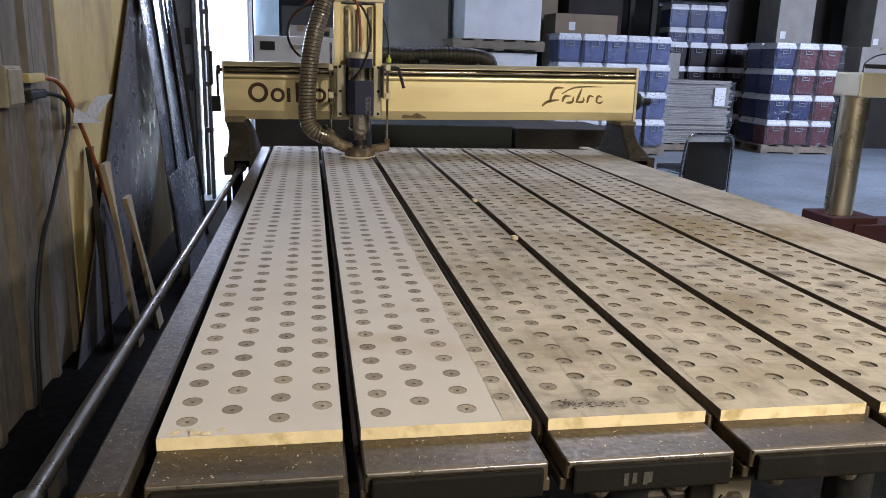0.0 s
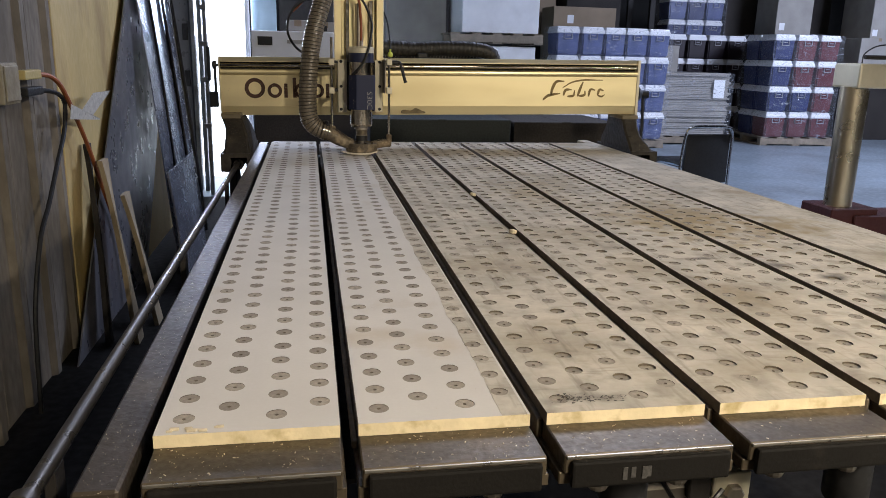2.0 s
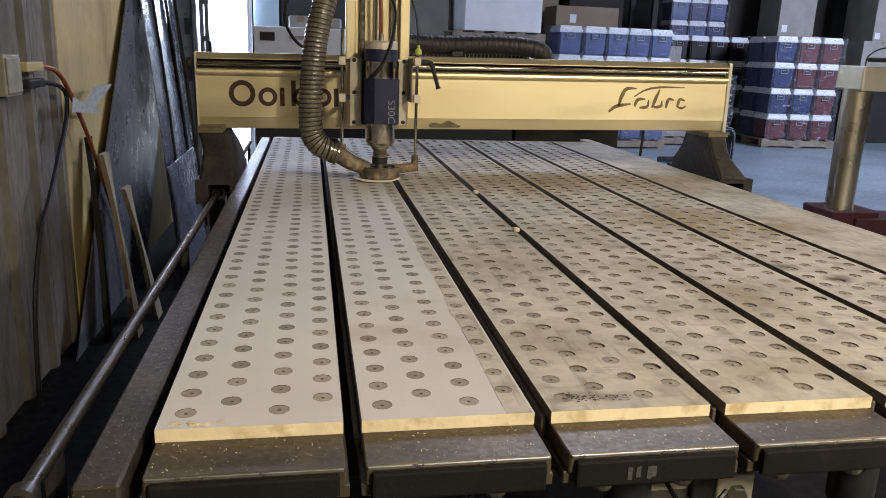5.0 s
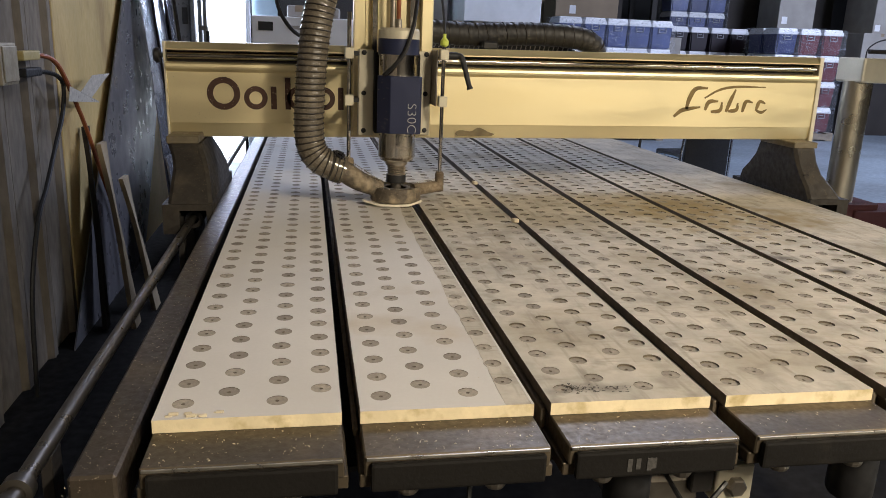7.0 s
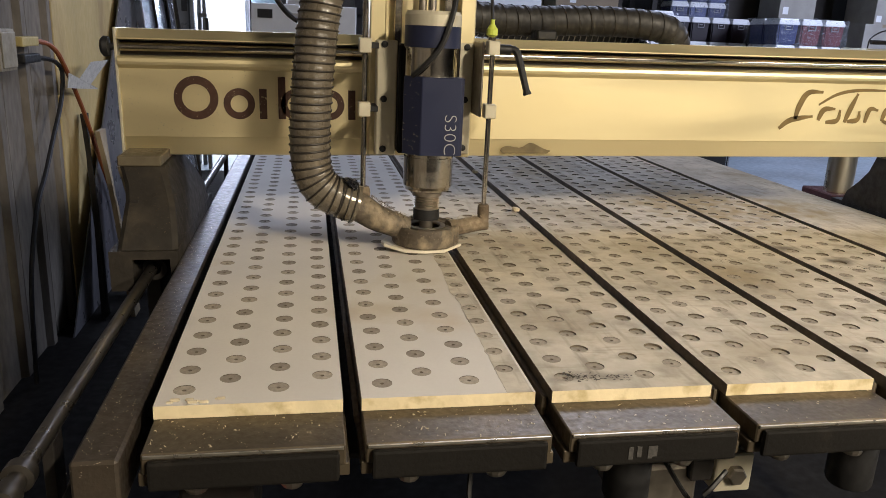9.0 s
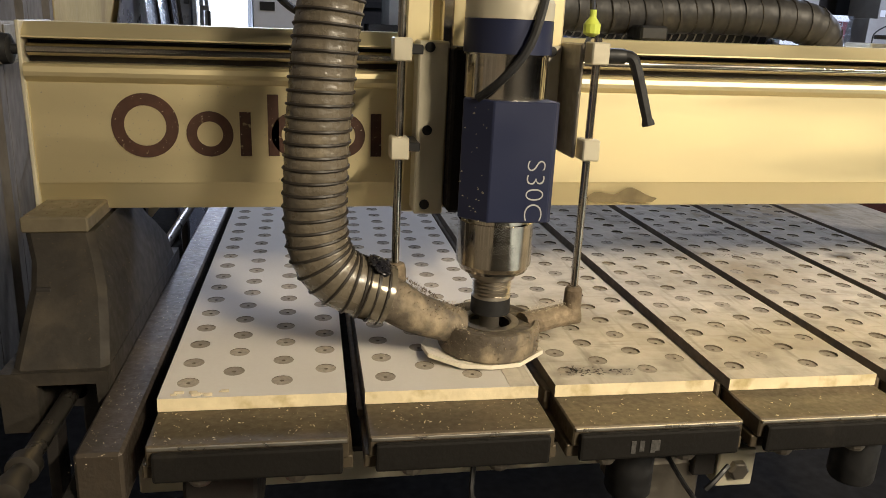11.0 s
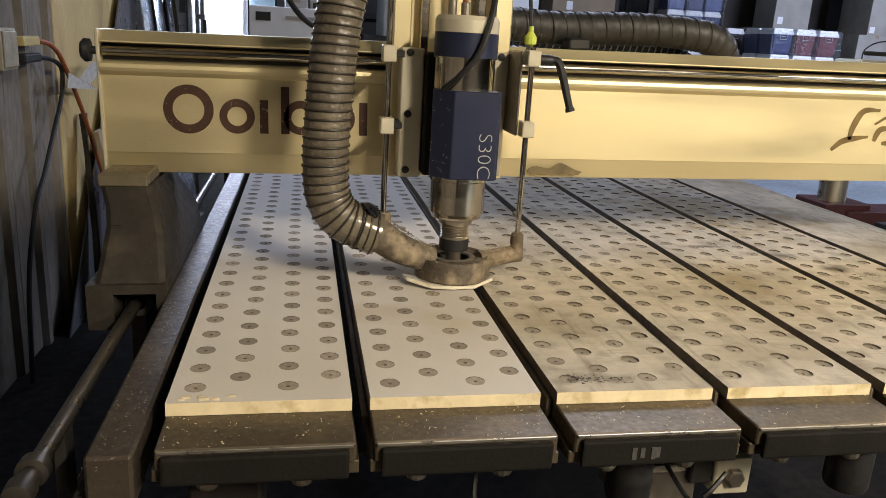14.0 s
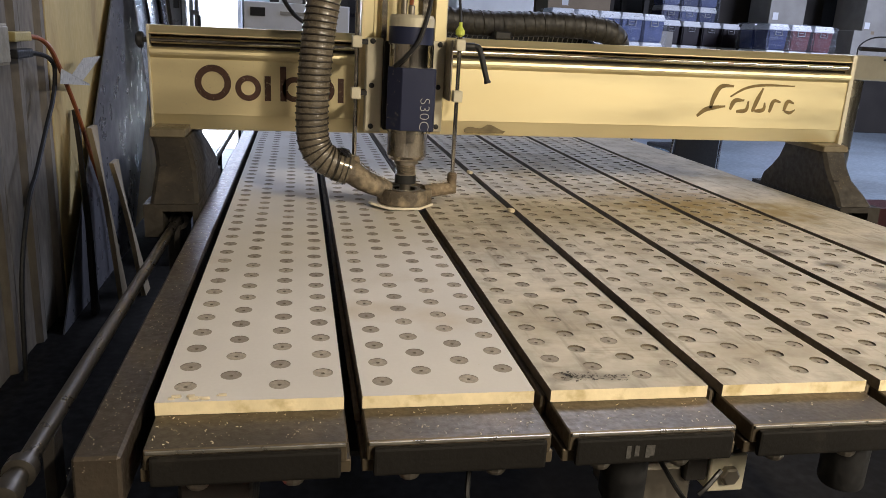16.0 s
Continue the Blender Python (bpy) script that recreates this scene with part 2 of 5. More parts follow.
M = dict(
    shaded_floor=mat("bare_concrete", (0.014, 0.013, 0.012), 0.9, scale=2, vary=0.4, bump=0.3, grain=30, spec=0.08),
    milled=mat("milled_mdf", (0.60, 0.565, 0.51), 0.75, scale=5, vary=0.08, bump=0.06, grain=220, dirt=(0.5, 0.43, 0.33), dirt_scale=7, dirt_lo=0.6, dirt_hi=0.8),
    dirty=mat("dirty_mdf", (0.54, 0.49, 0.395), 0.85, scale=9, vary=0.26, bump=0.7, grain=70, dirt=(0.31, 0.255, 0.165), dirt_scale=4.2, dirt_lo=0.50, dirt_hi=0.76,
              grime=((0.16, 0.13, 0.088), 0.66), stains=STAINS),
    fresh=mat("mdf_edge", (0.78, 0.67, 0.44), 0.8, scale=20, vary=0.2, bump=0.4, grain=110, dirt=(0.42, 0.33, 0.15), dirt_scale=26, dirt_lo=0.52, dirt_hi=0.66),
    plug=mat("plug_face", (0.40, 0.345, 0.265), 0.85, scale=120, vary=0.35, bump=0.4, grain=400, piece=0.7),
    plug_dirty=mat("plug_face_dirty", (0.36, 0.315, 0.24), 0.85, scale=90, vary=0.35, bump=0.4, grain=300, piece=0.5),
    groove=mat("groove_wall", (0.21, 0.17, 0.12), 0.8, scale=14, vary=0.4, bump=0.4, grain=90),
    smudge=mat("oily_smudge", (0.20, 0.155, 0.075), 0.6, scale=30, vary=0.4),
    faint=mat("rubbed_ink", (0.07, 0.067, 0.063), 0.7, scale=300, vary=0.6),
    scuff=mat("dark_scuff", (0.06, 0.048, 0.035), 0.85, vary=0.4),
    # hole walls and plug dents: shade of the recess put into the colour
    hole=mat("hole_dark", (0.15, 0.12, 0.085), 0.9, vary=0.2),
    bed=mat("bed_aluminium", (0.115, 0.092, 0.062), 0.45, 0.4, scale=8, vary=0.35, dirt=(0.16, 0.12, 0.075), dirt_scale=12, dirt_lo=0.5, dirt_hi=0.75, bump=0.25, grain=140),
    rail=mat("dark_rail", (0.070, 0.056, 0.042), 0.5, 0.35, scale=8, vary=0.35, dirt=(0.11, 0.085, 0.055), dirt_scale=14, dirt_lo=0.5, dirt_hi=0.75, bump=0.3, grain=140),
    bright_edge=mat("worn_edge", (0.5, 0.47, 0.42), 0.35, 0.9, vary=0.2),
    black=mat("black_plastic", (0.012, 0.011, 0.010), 0.6, vary=0.3, grain=200, dirt=(0.035, 0.03, 0.024), dirt_scale=14, dirt_lo=0.6, dirt_hi=0.85, spec=0.15),
    rubber=mat("rubber", (0.014, 0.014, 0.015), 0.55, vary=0.3),
    gold=mat("champagne_aluminium", (0.84, 0.735, 0.45), 0.48, 0.86, scale=1.6, vary=0.05, stretch=(0.35, 1, 1.6), bump=0.0, grain=7, dirt=(0.46, 0.38, 0.20), dirt_scale=2.6, dirt_lo=0.5, dirt_hi=0.85),
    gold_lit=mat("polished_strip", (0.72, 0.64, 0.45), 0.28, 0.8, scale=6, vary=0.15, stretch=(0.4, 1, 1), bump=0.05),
    ledge=mat("dusty_ledge", (0.19, 0.16, 0.105), 0.6, 0.3, scale=14, vary=0.3, bump=0.3, dirt=(0.16, 0.13, 0.08), dirt_scale=22, dirt_lo=0.48, dirt_hi=0.68),
    cast=mat("cast_iron_grey", (0.024, 0.0195, 0.0145), 0.7, scale=9, vary=0.4, bump=0.5, grain=70, dirt=(0.055, 0.044, 0.03), dirt_scale=16, dirt_lo=0.55, dirt_hi=0.8),
    cast_dark=mat("cast_iron_dark", (0.028, 0.025, 0.023), 0.65, scale=9, vary=0.3, bump=0.3, spec=0.3),
    steel=mat("steel", (0.58, 0.54, 0.47), 0.15, 1.0, scale=12, vary=0.06, bump=0.03, grain=6, stretch=(1, 1, 9)),
    rod_steel=mat("grimy_rod", (0.11, 0.10, 0.088), 0.35, 0.8, scale=6, vary=0.4, grain=30, bump=0.05),
    steel_dull=mat("dull_steel", (0.42, 0.38, 0.32), 0.4, 0.9, scale=12, vary=0.3, bump=0.1),
    plate=mat("cream_plate", (0.70, 0.65, 0.50), 0.4, 0.35, scale=9, vary=0.12, bump=0.06, dirt=(0.4, 0.33, 0.2), dirt_scale=9, dirt_lo=0.66, dirt_hi=0.85),
    navy=mat("navy_anodised", (0.020, 0.026, 0.066), 0.42, 0.25, scale=3, vary=0.05, bump=0.0, grain=9, clear=0.1),
    letters=mat("brown_decal", (0.07, 0.030, 0.018), 0.6, scale=60, vary=0.3, dirt=(0.40, 0.33, 0.18), dirt_scale=70, dirt_lo=0.64, dirt_hi=0.7),
    gold_letters=mat("bronze_decal", (0.22, 0.15, 0.05), 0.5, 0.2, scale=40, vary=0.4),
    white_ink=mat("pale_ink", (0.42, 0.42, 0.43), 0.6, vary=0.1),
    hose=mat("ribbed_hose_skin", (0.165, 0.14, 0.103), 0.30, scale=20, vary=0.35, bump=1.0, grain=75, dirt=(0.30, 0.255, 0.18), dirt_scale=34, dirt_lo=0.58, dirt_hi=0.78, clear=0.7),
    tape=mat("black_tape", (0.012, 0.012, 0.016), 0.3, vary=0.3, spec=0.6),
    clear_band=mat("smoky_cuff", (0.26, 0.225, 0.165), 0.16, 0.4, scale=30, vary=0.4, bump=0.3, grain=90, clear=0.6),
    hose_wire=mat("hose_wire", (0.032, 0.026, 0.020), 0.5, vary=0.3),
    hose_dark=mat("dark_duct_skin", (0.022, 0.021, 0.021), 0.55, scale=14, vary=0.4, bump=0.3),
    dust=mat("sawdust_crust", (0.30, 0.235, 0.155), 0.95, scale=40, vary=0.5, bump=1.0, grain=150, dirt=(0.12, 0.09, 0.06), dirt_scale=22, dirt_lo=0.5, dirt_hi=0.66),
    shoe=mat("dusty_shoe", (0.13, 0.105, 0.075), 0.7, scale=25, vary=0.45, bump=0.8, grain=120, dirt=(0.36, 0.29, 0.19), dirt_scale=28, dirt_lo=0.52, dirt_hi=0.72),
    brush=mat("pale_shoe_pad", (0.74, 0.68, 0.55), 0.7, scale=40, vary=0.12),
    chips=mat("wood_chips", (0.66, 0.57, 0.40), 0.9, scale=90, vary=0.3),
    metal_wall=mat("weathered_panel", (0.185, 0.162, 0.130), 0.75, scale=2.2, vary=0.42, stretch=(1, 1, 0.35), bump=0.3, grain=40, dirt=(0.30, 0.265, 0.215), dirt_scale=5.5, dirt_lo=0.52, dirt_hi=0.74),
    ply=mat("yellow_plywood", (0.60, 0.46, 0.20), 0.7, scale=3, vary=0.25, stretch=(1, 1, 0.4), bump=0.25, grain=60, dirt=(0.30, 0.20, 0.09), dirt_scale=4, dirt_lo=0.56, dirt_hi=0.8),
    sheet=mat("grey_sheet", (0.125, 0.122, 0.132), 0.34, 0.1, scale=2, vary=0.2, bump=0.0, grain=11, dirt=(0.30, 0.29, 0.27), dirt_scale=5, dirt_lo=0.6, dirt_hi=0.85),
    sheet_shiny=mat("shiny_sheet", (0.22, 0.23, 0.27), 0.22, 0.5, scale=3, vary=0.3, bump=0.12, grain=9),
    raw_board=mat("raw_board", (0.34, 0.27, 0.17), 0.8, scale=9, vary=0.3, stretch=(1, 1, 0.2)),
    outlet=mat("outlet_box", (0.33, 0.30, 0.23), 0.6, scale=25, vary=0.2, dirt=(0.2, 0.16, 0.1), dirt_scale=16, dirt_lo=0.55, dirt_hi=0.8),
    yellow=mat("yellow_plug", (0.52, 0.42, 0.17), 0.5, vary=0.2),
    orange=mat("orange_cord", (0.33, 0.10, 0.035), 0.55, vary=0.25),
    lime=mat("lime_tag", (0.62, 0.72, 0.10), 0.5, vary=0.15),
    tag=mat("white_tag", (0.62, 0.60, 0.55), 0.35, scale=60, vary=0.25, clear=0.4),
    floor=mat("painted_concrete", (0.34, 0.40, 0.46), 0.42, scale=1.2, vary=0.25, bump=0.1, grain=20, dirt=(0.20, 0.22, 0.24), dirt_scale=0.9, dirt_lo=0.5, dirt_hi=0.8),
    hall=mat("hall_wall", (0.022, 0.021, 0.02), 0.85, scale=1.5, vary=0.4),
    card=mat("cardboard", (0.30, 0.23, 0.155), 0.85, scale=3, vary=0.2, bump=0.1),
    card_grey=mat("grey_carton", (0.36, 0.34, 0.31), 0.8, scale=4, vary=0.18),
    # cartons in the dim hall: their shade is put into the near-black colour
    card_shaded=mat("dark_carton", (0.04, 0.034, 0.03), 0.85, scale=3, vary=0.35),
    white_card=mat("white_carton", (0.84, 0.85, 0.87), 0.7, scale=5, vary=0.1),
    pallet=mat("pallet_wood", (0.30, 0.25, 0.19), 0.85, scale=9, vary=0.35),
    tote_blue=mat("blue_tote", (0.016, 0.026, 0.11), 0.35, vary=0.2, scale=4),
    tote_red=mat("red_tote", (0.11, 0.016, 0.02), 0.35, vary=0.2, scale=4),
    tote_clear=mat("clear_blue_tote", (0.10, 0.125, 0.27), 0.25, vary=0.3, scale=6),
    tote_shaded=mat("dark_tote", (0.018, 0.011, 0.016), 0.4, vary=0.3, scale=4),
    latch=mat("grey_latch", (0.34, 0.34, 0.37), 0.4, vary=0.15),
    lid=mat("white_lid", (0.78, 0.79, 0.82), 0.4, vary=0.1),
    chair=mat("black_vinyl", (0.02, 0.02, 0.022), 0.5, vary=0.3),
    chrome=mat("chrome_tube", (0.6, 0.6, 0.6), 0.18, 1.0, vary=0.1),
    brass=mat("pale_brass_tube", (0.58, 0.52, 0.40), 0.3, 0.9, scale=3, vary=0.06, bump=0.0, grain=4),
    maroon=mat("maroon_paint", (0.07, 0.018, 0.018), 0.5, vary=0.3),
    red=mat("red_paint", (0.35, 0.02, 0.025), 0.5, vary=0.25),
    dark_teal=mat("dark_teal_bin", (0.009, 0.016, 0.016), 0.6, vary=0.3),
    green=mat("green_crate", (0.02, 0.22, 0.08), 0.5, vary=0.2),
    teal=mat("pale_blue_panel", (0.42, 0.55, 0.62), 0.6, vary=0.1),
    door_steel=mat("door_frame_steel", (0.24, 0.24, 0.235), 0.45, 0.6, scale=9, vary=0.35, dirt=(0.08, 0.07, 0.06), dirt_scale=6, dirt_lo=0.55, dirt_hi=0.75),
    daylight=glow("daylight", (0.93, 0.97, 1.0), 2.6),
    film=film("stretch_film"),
)

# ---- mesh helpers ----


def empty(name, m=None):
    ob = new(name)
    ob.empty_display_size = 0.05
    if m is not None:
        ob.matrix_world = m
    return ob


def part(name, bm, material, parent=None, label="", smooth=False):
    me = bpy.data.meshes.new(name)
    bmesh.ops.recalc_face_normals(bm, faces=bm.faces)
    bm.to_mesh(me)
    bm.free()
    for x in (material if isinstance(material, (list, tuple)) else [material]):
        me.materials.append(x)
    if smooth:
        me.polygons.foreach_set("use_smooth", [True] * len(me.polygons))
        me.set_sharp_from_angle(angle=radians(28))
    ob = new(name, me)
    if parent is not None:
        ob.parent = parent
    if label:
        ob["label"] = label
    return ob


def again(ob, m, parent=None):
    """Another object on the same mesh."""
    o = new(ob.name.split(".")[0], ob.data)
    o.parent = parent if parent is not None else ob.parent
    o.matrix_basis = m
    return o


def box(x0, x1, y0, y1, z0, z1, bevel=0.0, bm=None, segs=1):
    own = bmesh.new()
    bmesh.ops.create_cube(own, size=1, matrix=Matrix.Translation(((x0 + x1) / 2, (y0 + y1) / 2, (z0 + z1) / 2)) @ Matrix.Diagonal((x1 - x0, y1 - y0, z1 - z0, 1)))
    if bevel:
        bmesh.ops.bevel(own, geom=own.edges[:], offset=bevel, segments=segs, affect="EDGES", profile=0.6)
    return join(bm, own)


def join(bm, own):
    if bm is None:
        return own
    me = bpy.data.meshes.new("join")
    own.to_mesh(me)
    own.free()
    bm.from_mesh(me)
    bpy.data.meshes.remove(me)
    return bm


def lathe(profile, m=None, segs=24, bm=None, caps=True):
    """A solid of revolution about z from (radius, z) pairs."""
    own = bmesh.new()
    rings = []
    for r, z in profile:
        rings.append([own.verts.new((r * math.cos(2 * math.pi * i / segs), r * math.sin(2 * math.pi * i / segs), z)) for i in range(segs)])
    for a, b in zip(rings, rings[1:]):
        for i in range(segs):
            own.faces.new((a[i], a[(i + 1) % segs], b[(i + 1) % segs], b[i]))
    if caps:
        own.faces.new(rings[0][::-1]), own.faces.new(rings[-1])
    if m is not None:
        own.transform(m)
    return join(bm, own)


def prism(outline, x0, x1, m=None, bm=None):
    """A (y, z) outline drawn out along x."""
    own = bmesh.new()
    a = [own.verts.new((x0, y, z)) for y, z in outline]
    b = [own.verts.new((x1, y, z)) for y, z in outline]
    own.faces.new(a), own.faces.new(b[::-1])
    for i in range(len(a)):
        j = (i + 1) % len(a)
        own.faces.new((a[i], a[j], b[j], b[i]))
    if m is not None:
        own.transform(m)
    return join(bm, own)


def curve_points(pts, n):
    """n + 1 points, evenly spaced, along a smooth line through pts."""
    p = [Vector(q) for q in pts]
    p = [2 * p[0] - p[1]] + p + [2 * p[-1] - p[-2]]
    fine = []
    for i in range(len(p) - 3):
        a, b, c, d = p[i:i + 4]
        for k in range(24):
            u = k / 24
            fine.append(0.5 * (2 * b + (c - a) * u + (2 * a - 5 * b + 4 * c - d) * u * u + (3 * b - a - 3 * c + d) * u ** 3))
    fine.append(p[-2].copy())
    far = [0.0]
    for a, b in zip(fine, fine[1:]):
        far.append(far[-1] + (b - a).length)
    out, i = [], 0
    for k in range(n + 1):
        d = far[-1] * k / n
        while i < len(fine) - 2 and far[i + 1] < d:
            i += 1
        out.append(fine[i].lerp(fine[i + 1], (d - far[i]) / max(1e-9, far[i + 1] - far[i])))
    return out


def frames_along(pts):
    t0 = (pts[1] - pts[0]).normalized()
    u = t0.orthogonal().normalized()
    for i, p in enumerate(pts):
        t = (pts[min(i + 1, len(pts) - 1)] - pts[max(i - 1, 0)]).normalized()
        u = (u - t * u.dot(t)).normalized()
        yield p, t, u, t.cross(u)


def tube(pts, r, n=24, segs=10, bm=None, ribs=0.0, rib_every=4):
    """A round tube along a smooth line; ribs swell it in rings."""
    own = bmesh.new()
    line = curve_points(pts, n)
    rings = []
    for k, (p, t, u, v) in enumerate(frames_along(line)):
        rr = r(k / n) if callable(r) else r
        rr += ribs * math.cos(2 * math.pi * k / rib_every)
        rings.append([own.verts.new(p + rr * (u * math.cos(2 * math.pi * i / segs) + v * math.sin(2 * math.pi * i / segs))) for i in range(segs)])
    for a, b in zip(rings, rings[1:]):
        for i in range(segs):
            own.faces.new((a[i], a[(i + 1) % segs], b[(i + 1) % segs], b[i]))
    own.faces.new(rings[0][::-1]), own.faces.new(rings[-1])
    return join(bm, own)


def helix(pts, r, wire, turns, per=14, segs=5):
    """The spiral wire round a hose."""
    n = int(turns * per)
    line = curve_points(pts, n)
    out = []
    for k, (p, t, u, v) in enumerate(frames_along(line)):
        a = 2 * math.pi * k / per
        out.append(p + r * (u * math.cos(a) + v * math.sin(a)))
    own = bmesh.new()
    rings = []
    for p, t, u, v in frames_along(out):
        rings.append([own.verts.new(p + wire * (u * math.cos(2 * math.pi * i / segs) + v * math.sin(2 * math.pi * i / segs))) for i in range(segs)])
    for a, b in zip(rings, rings[1:]):
        for i in range(segs):
            own.faces.new((a[i], a[(i + 1) % segs], b[(i + 1) % segs], b[i]))
    return own


def annulus(cx, cz, r0, r1, y, a0=0, a1=360, n=28, thick=0.0006, bm=None, sx=1.0):
    """A flat ring or arc on a face that looks to -y."""
    own = bmesh.new()
    rows = []
    for k in range(n + 1):
        a = radians(a0 + (a1 - a0) * k / n)
        c, s = math.cos(a), math.sin(a)
        rows.append([own.verts.new((cx + sx * r * c, yy, cz + r * s)) for r, yy in ((r0, y), (r1, y), (r1, y - thick), (r0, y - thick))])
    for a, b in zip(rows, rows[1:]):
        for i in range(4):
            j = (i + 1) % 4
            own.faces.new((a[i], a[j], b[j], b[i]))
    own.faces.new(rows[0]), own.faces.new(rows[-1][::-1])
    return join(bm, own)


def thing(name, label, category, group="", m=None, kind=""):
    return tagged(empty(name, m), label, category, group, kind)


# ---- sizes ----
T = 0.90            # top of the spoil boards above the floor
P, W = 0.205, 0.186  # pitch and width of the bed's strips
BED_FRONT, BED_BACK = -0.065, 2.75
BOARD_BACK = 2.60
COLS = (0.024, 0.0695, 0.120, 0.166)
ROW, ROW0 = 0.0495, (0.034, 0.0595, 0.034, 0.0595)
HOLE = 0.0112

# ---- the hall ----


def hall():
    floor = part("floor", box(-1.2, 16, -4, 17, -0.12, 0.0), M["floor"])
    # added sheet: shade on the floor round the machine put into its colour
    part("bare_patch", box(-0.915, 2.6, -3.9, 6.2, 0.0005, 0.004), M["shaded_floor"], floor, "near-black sheet for the shade round the machine")
    tagged(floor, "blue-grey painted concrete floor", "floor", kind="structure")
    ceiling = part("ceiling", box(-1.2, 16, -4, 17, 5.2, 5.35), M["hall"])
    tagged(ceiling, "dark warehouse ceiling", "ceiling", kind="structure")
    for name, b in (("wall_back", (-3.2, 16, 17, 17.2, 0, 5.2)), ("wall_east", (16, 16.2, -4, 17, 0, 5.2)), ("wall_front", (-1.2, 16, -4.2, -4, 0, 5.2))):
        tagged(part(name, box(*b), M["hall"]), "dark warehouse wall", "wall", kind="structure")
    # the side wall beside the table, with a doorway further on
    w = tagged(empty("wall_west"), "weathered panel wall with a doorway further along", "wall", kind="structure")
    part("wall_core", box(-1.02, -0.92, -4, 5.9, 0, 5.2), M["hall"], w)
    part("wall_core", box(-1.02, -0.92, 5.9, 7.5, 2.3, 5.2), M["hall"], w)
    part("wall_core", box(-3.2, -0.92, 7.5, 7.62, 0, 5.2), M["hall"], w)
    y = -3.9
    k = 0
    while y < 2.52:
        own = bmesh.new()
        # a ribbed sheet: flat pan and raised rib
        outline = [(-0.918, y), (-0.874, y), (-0.868, y + 0.004), (-0.868, y + 0.16), (-0.845, y + 0.175), (-0.845, y + 0.215), (-0.868, y + 0.23), (-0.868, y + 0.285), (-0.918, y + 0.285)]
        a = [own.verts.new((px, py, 0.0)) for px, py in outline]
        b = [own.verts.new((px, py, 3.2)) for px, py in outline]
        for i in range(len(a)):
            j = (i + 1) % len(a)
            own.faces.new((a[i], a[j], b[j], b[i]))
        own.faces.new(a[::-1]), own.faces.new(b)
        part("panel", own, M["metal_wall"], w)
        y += 0.287
        k += 1
    part("plywood", box(-0.918, -0.84, 2.63, 3.9, 0.0, 3.2, 0.003), M["ply"], w, "yellowed plywood sheet")
    part("plywood", box(-0.918, -0.85, 3.903, 5.2, 0.0, 3.2, 0.003), M["ply"], w, "yellowed plywood sheet")


def doorway():
    d = tagged(empty("door_1"), "open doorway with steel jambs and daylight", "door", kind="structure")
    part("daylight_outside", box(-1.6, -0.42, 7.40, 7.42, -0.1, 3.4), M["daylight"], d, "glaring daylight outside")
    for x in (-0.86, -0.80):
        part("jamb", box(x, x + 0.035, 6.5, 6.6, 0, 3.2, 0.004), M["door_steel"], d)
    leaf = part("door_leaf", box(-1.25, -0.872, 6.52, 6.57, 0, 3.2, 0.004), M["sheet"], d, "grey steel door leaf folded back")
    for z in (0.35, 0.95, 1.35, 1.75):
        part("hinge_plate", box(-0.93, -0.885, 6.505, 6.5195, z, z + 0.14, 0.003), M["cast_dark"], leaf)
    part("seal_strip", box(-0.8715, -0.861, 6.50, 6.54, 0, 3.2, 0.002), M["rubber"], d)
    part("track", box(-0.73, -0.70, 6.3, 6.36, 0, 3.2, 0.003), M["door_steel"], d)
    bm = None
    for z in (0.6, 1.0, 1.3, 1.6, 1.9, 2.2):
        bm = box(-0.76, -0.69, 6.26, 6.3, z, z + 0.04, 0.004, bm)
    part("hinge", bm, M["door_steel"], d)
    part("latch_bar", box(-0.685, -0.660, 6.1, 6.14, 1.02, 1.30, 0.004), M["rubber"], d, "black latch bar")
    part("latch_case", box(-0.672, -0.600, 6.06, 6.1, 0.80, 0.93, 0.006), M["rubber"], d, "black latch case")
    part("latch_bar", box(-0.628, -0.608, 6.06, 6.09, 0.9302, 1.14, 0.004), M["rubber"], d, "black latch bar")
    part("jamb", box(-0.43, -0.39, 7.0, 7.1, 0, 3.4, 0.005), M["white_card"], d, "white painted jamb")
    part("panel", box(-0.38, -0.14, 7.15, 7.2, 0, 3.4, 0.004), M["teal"], d, "pale blue panel")


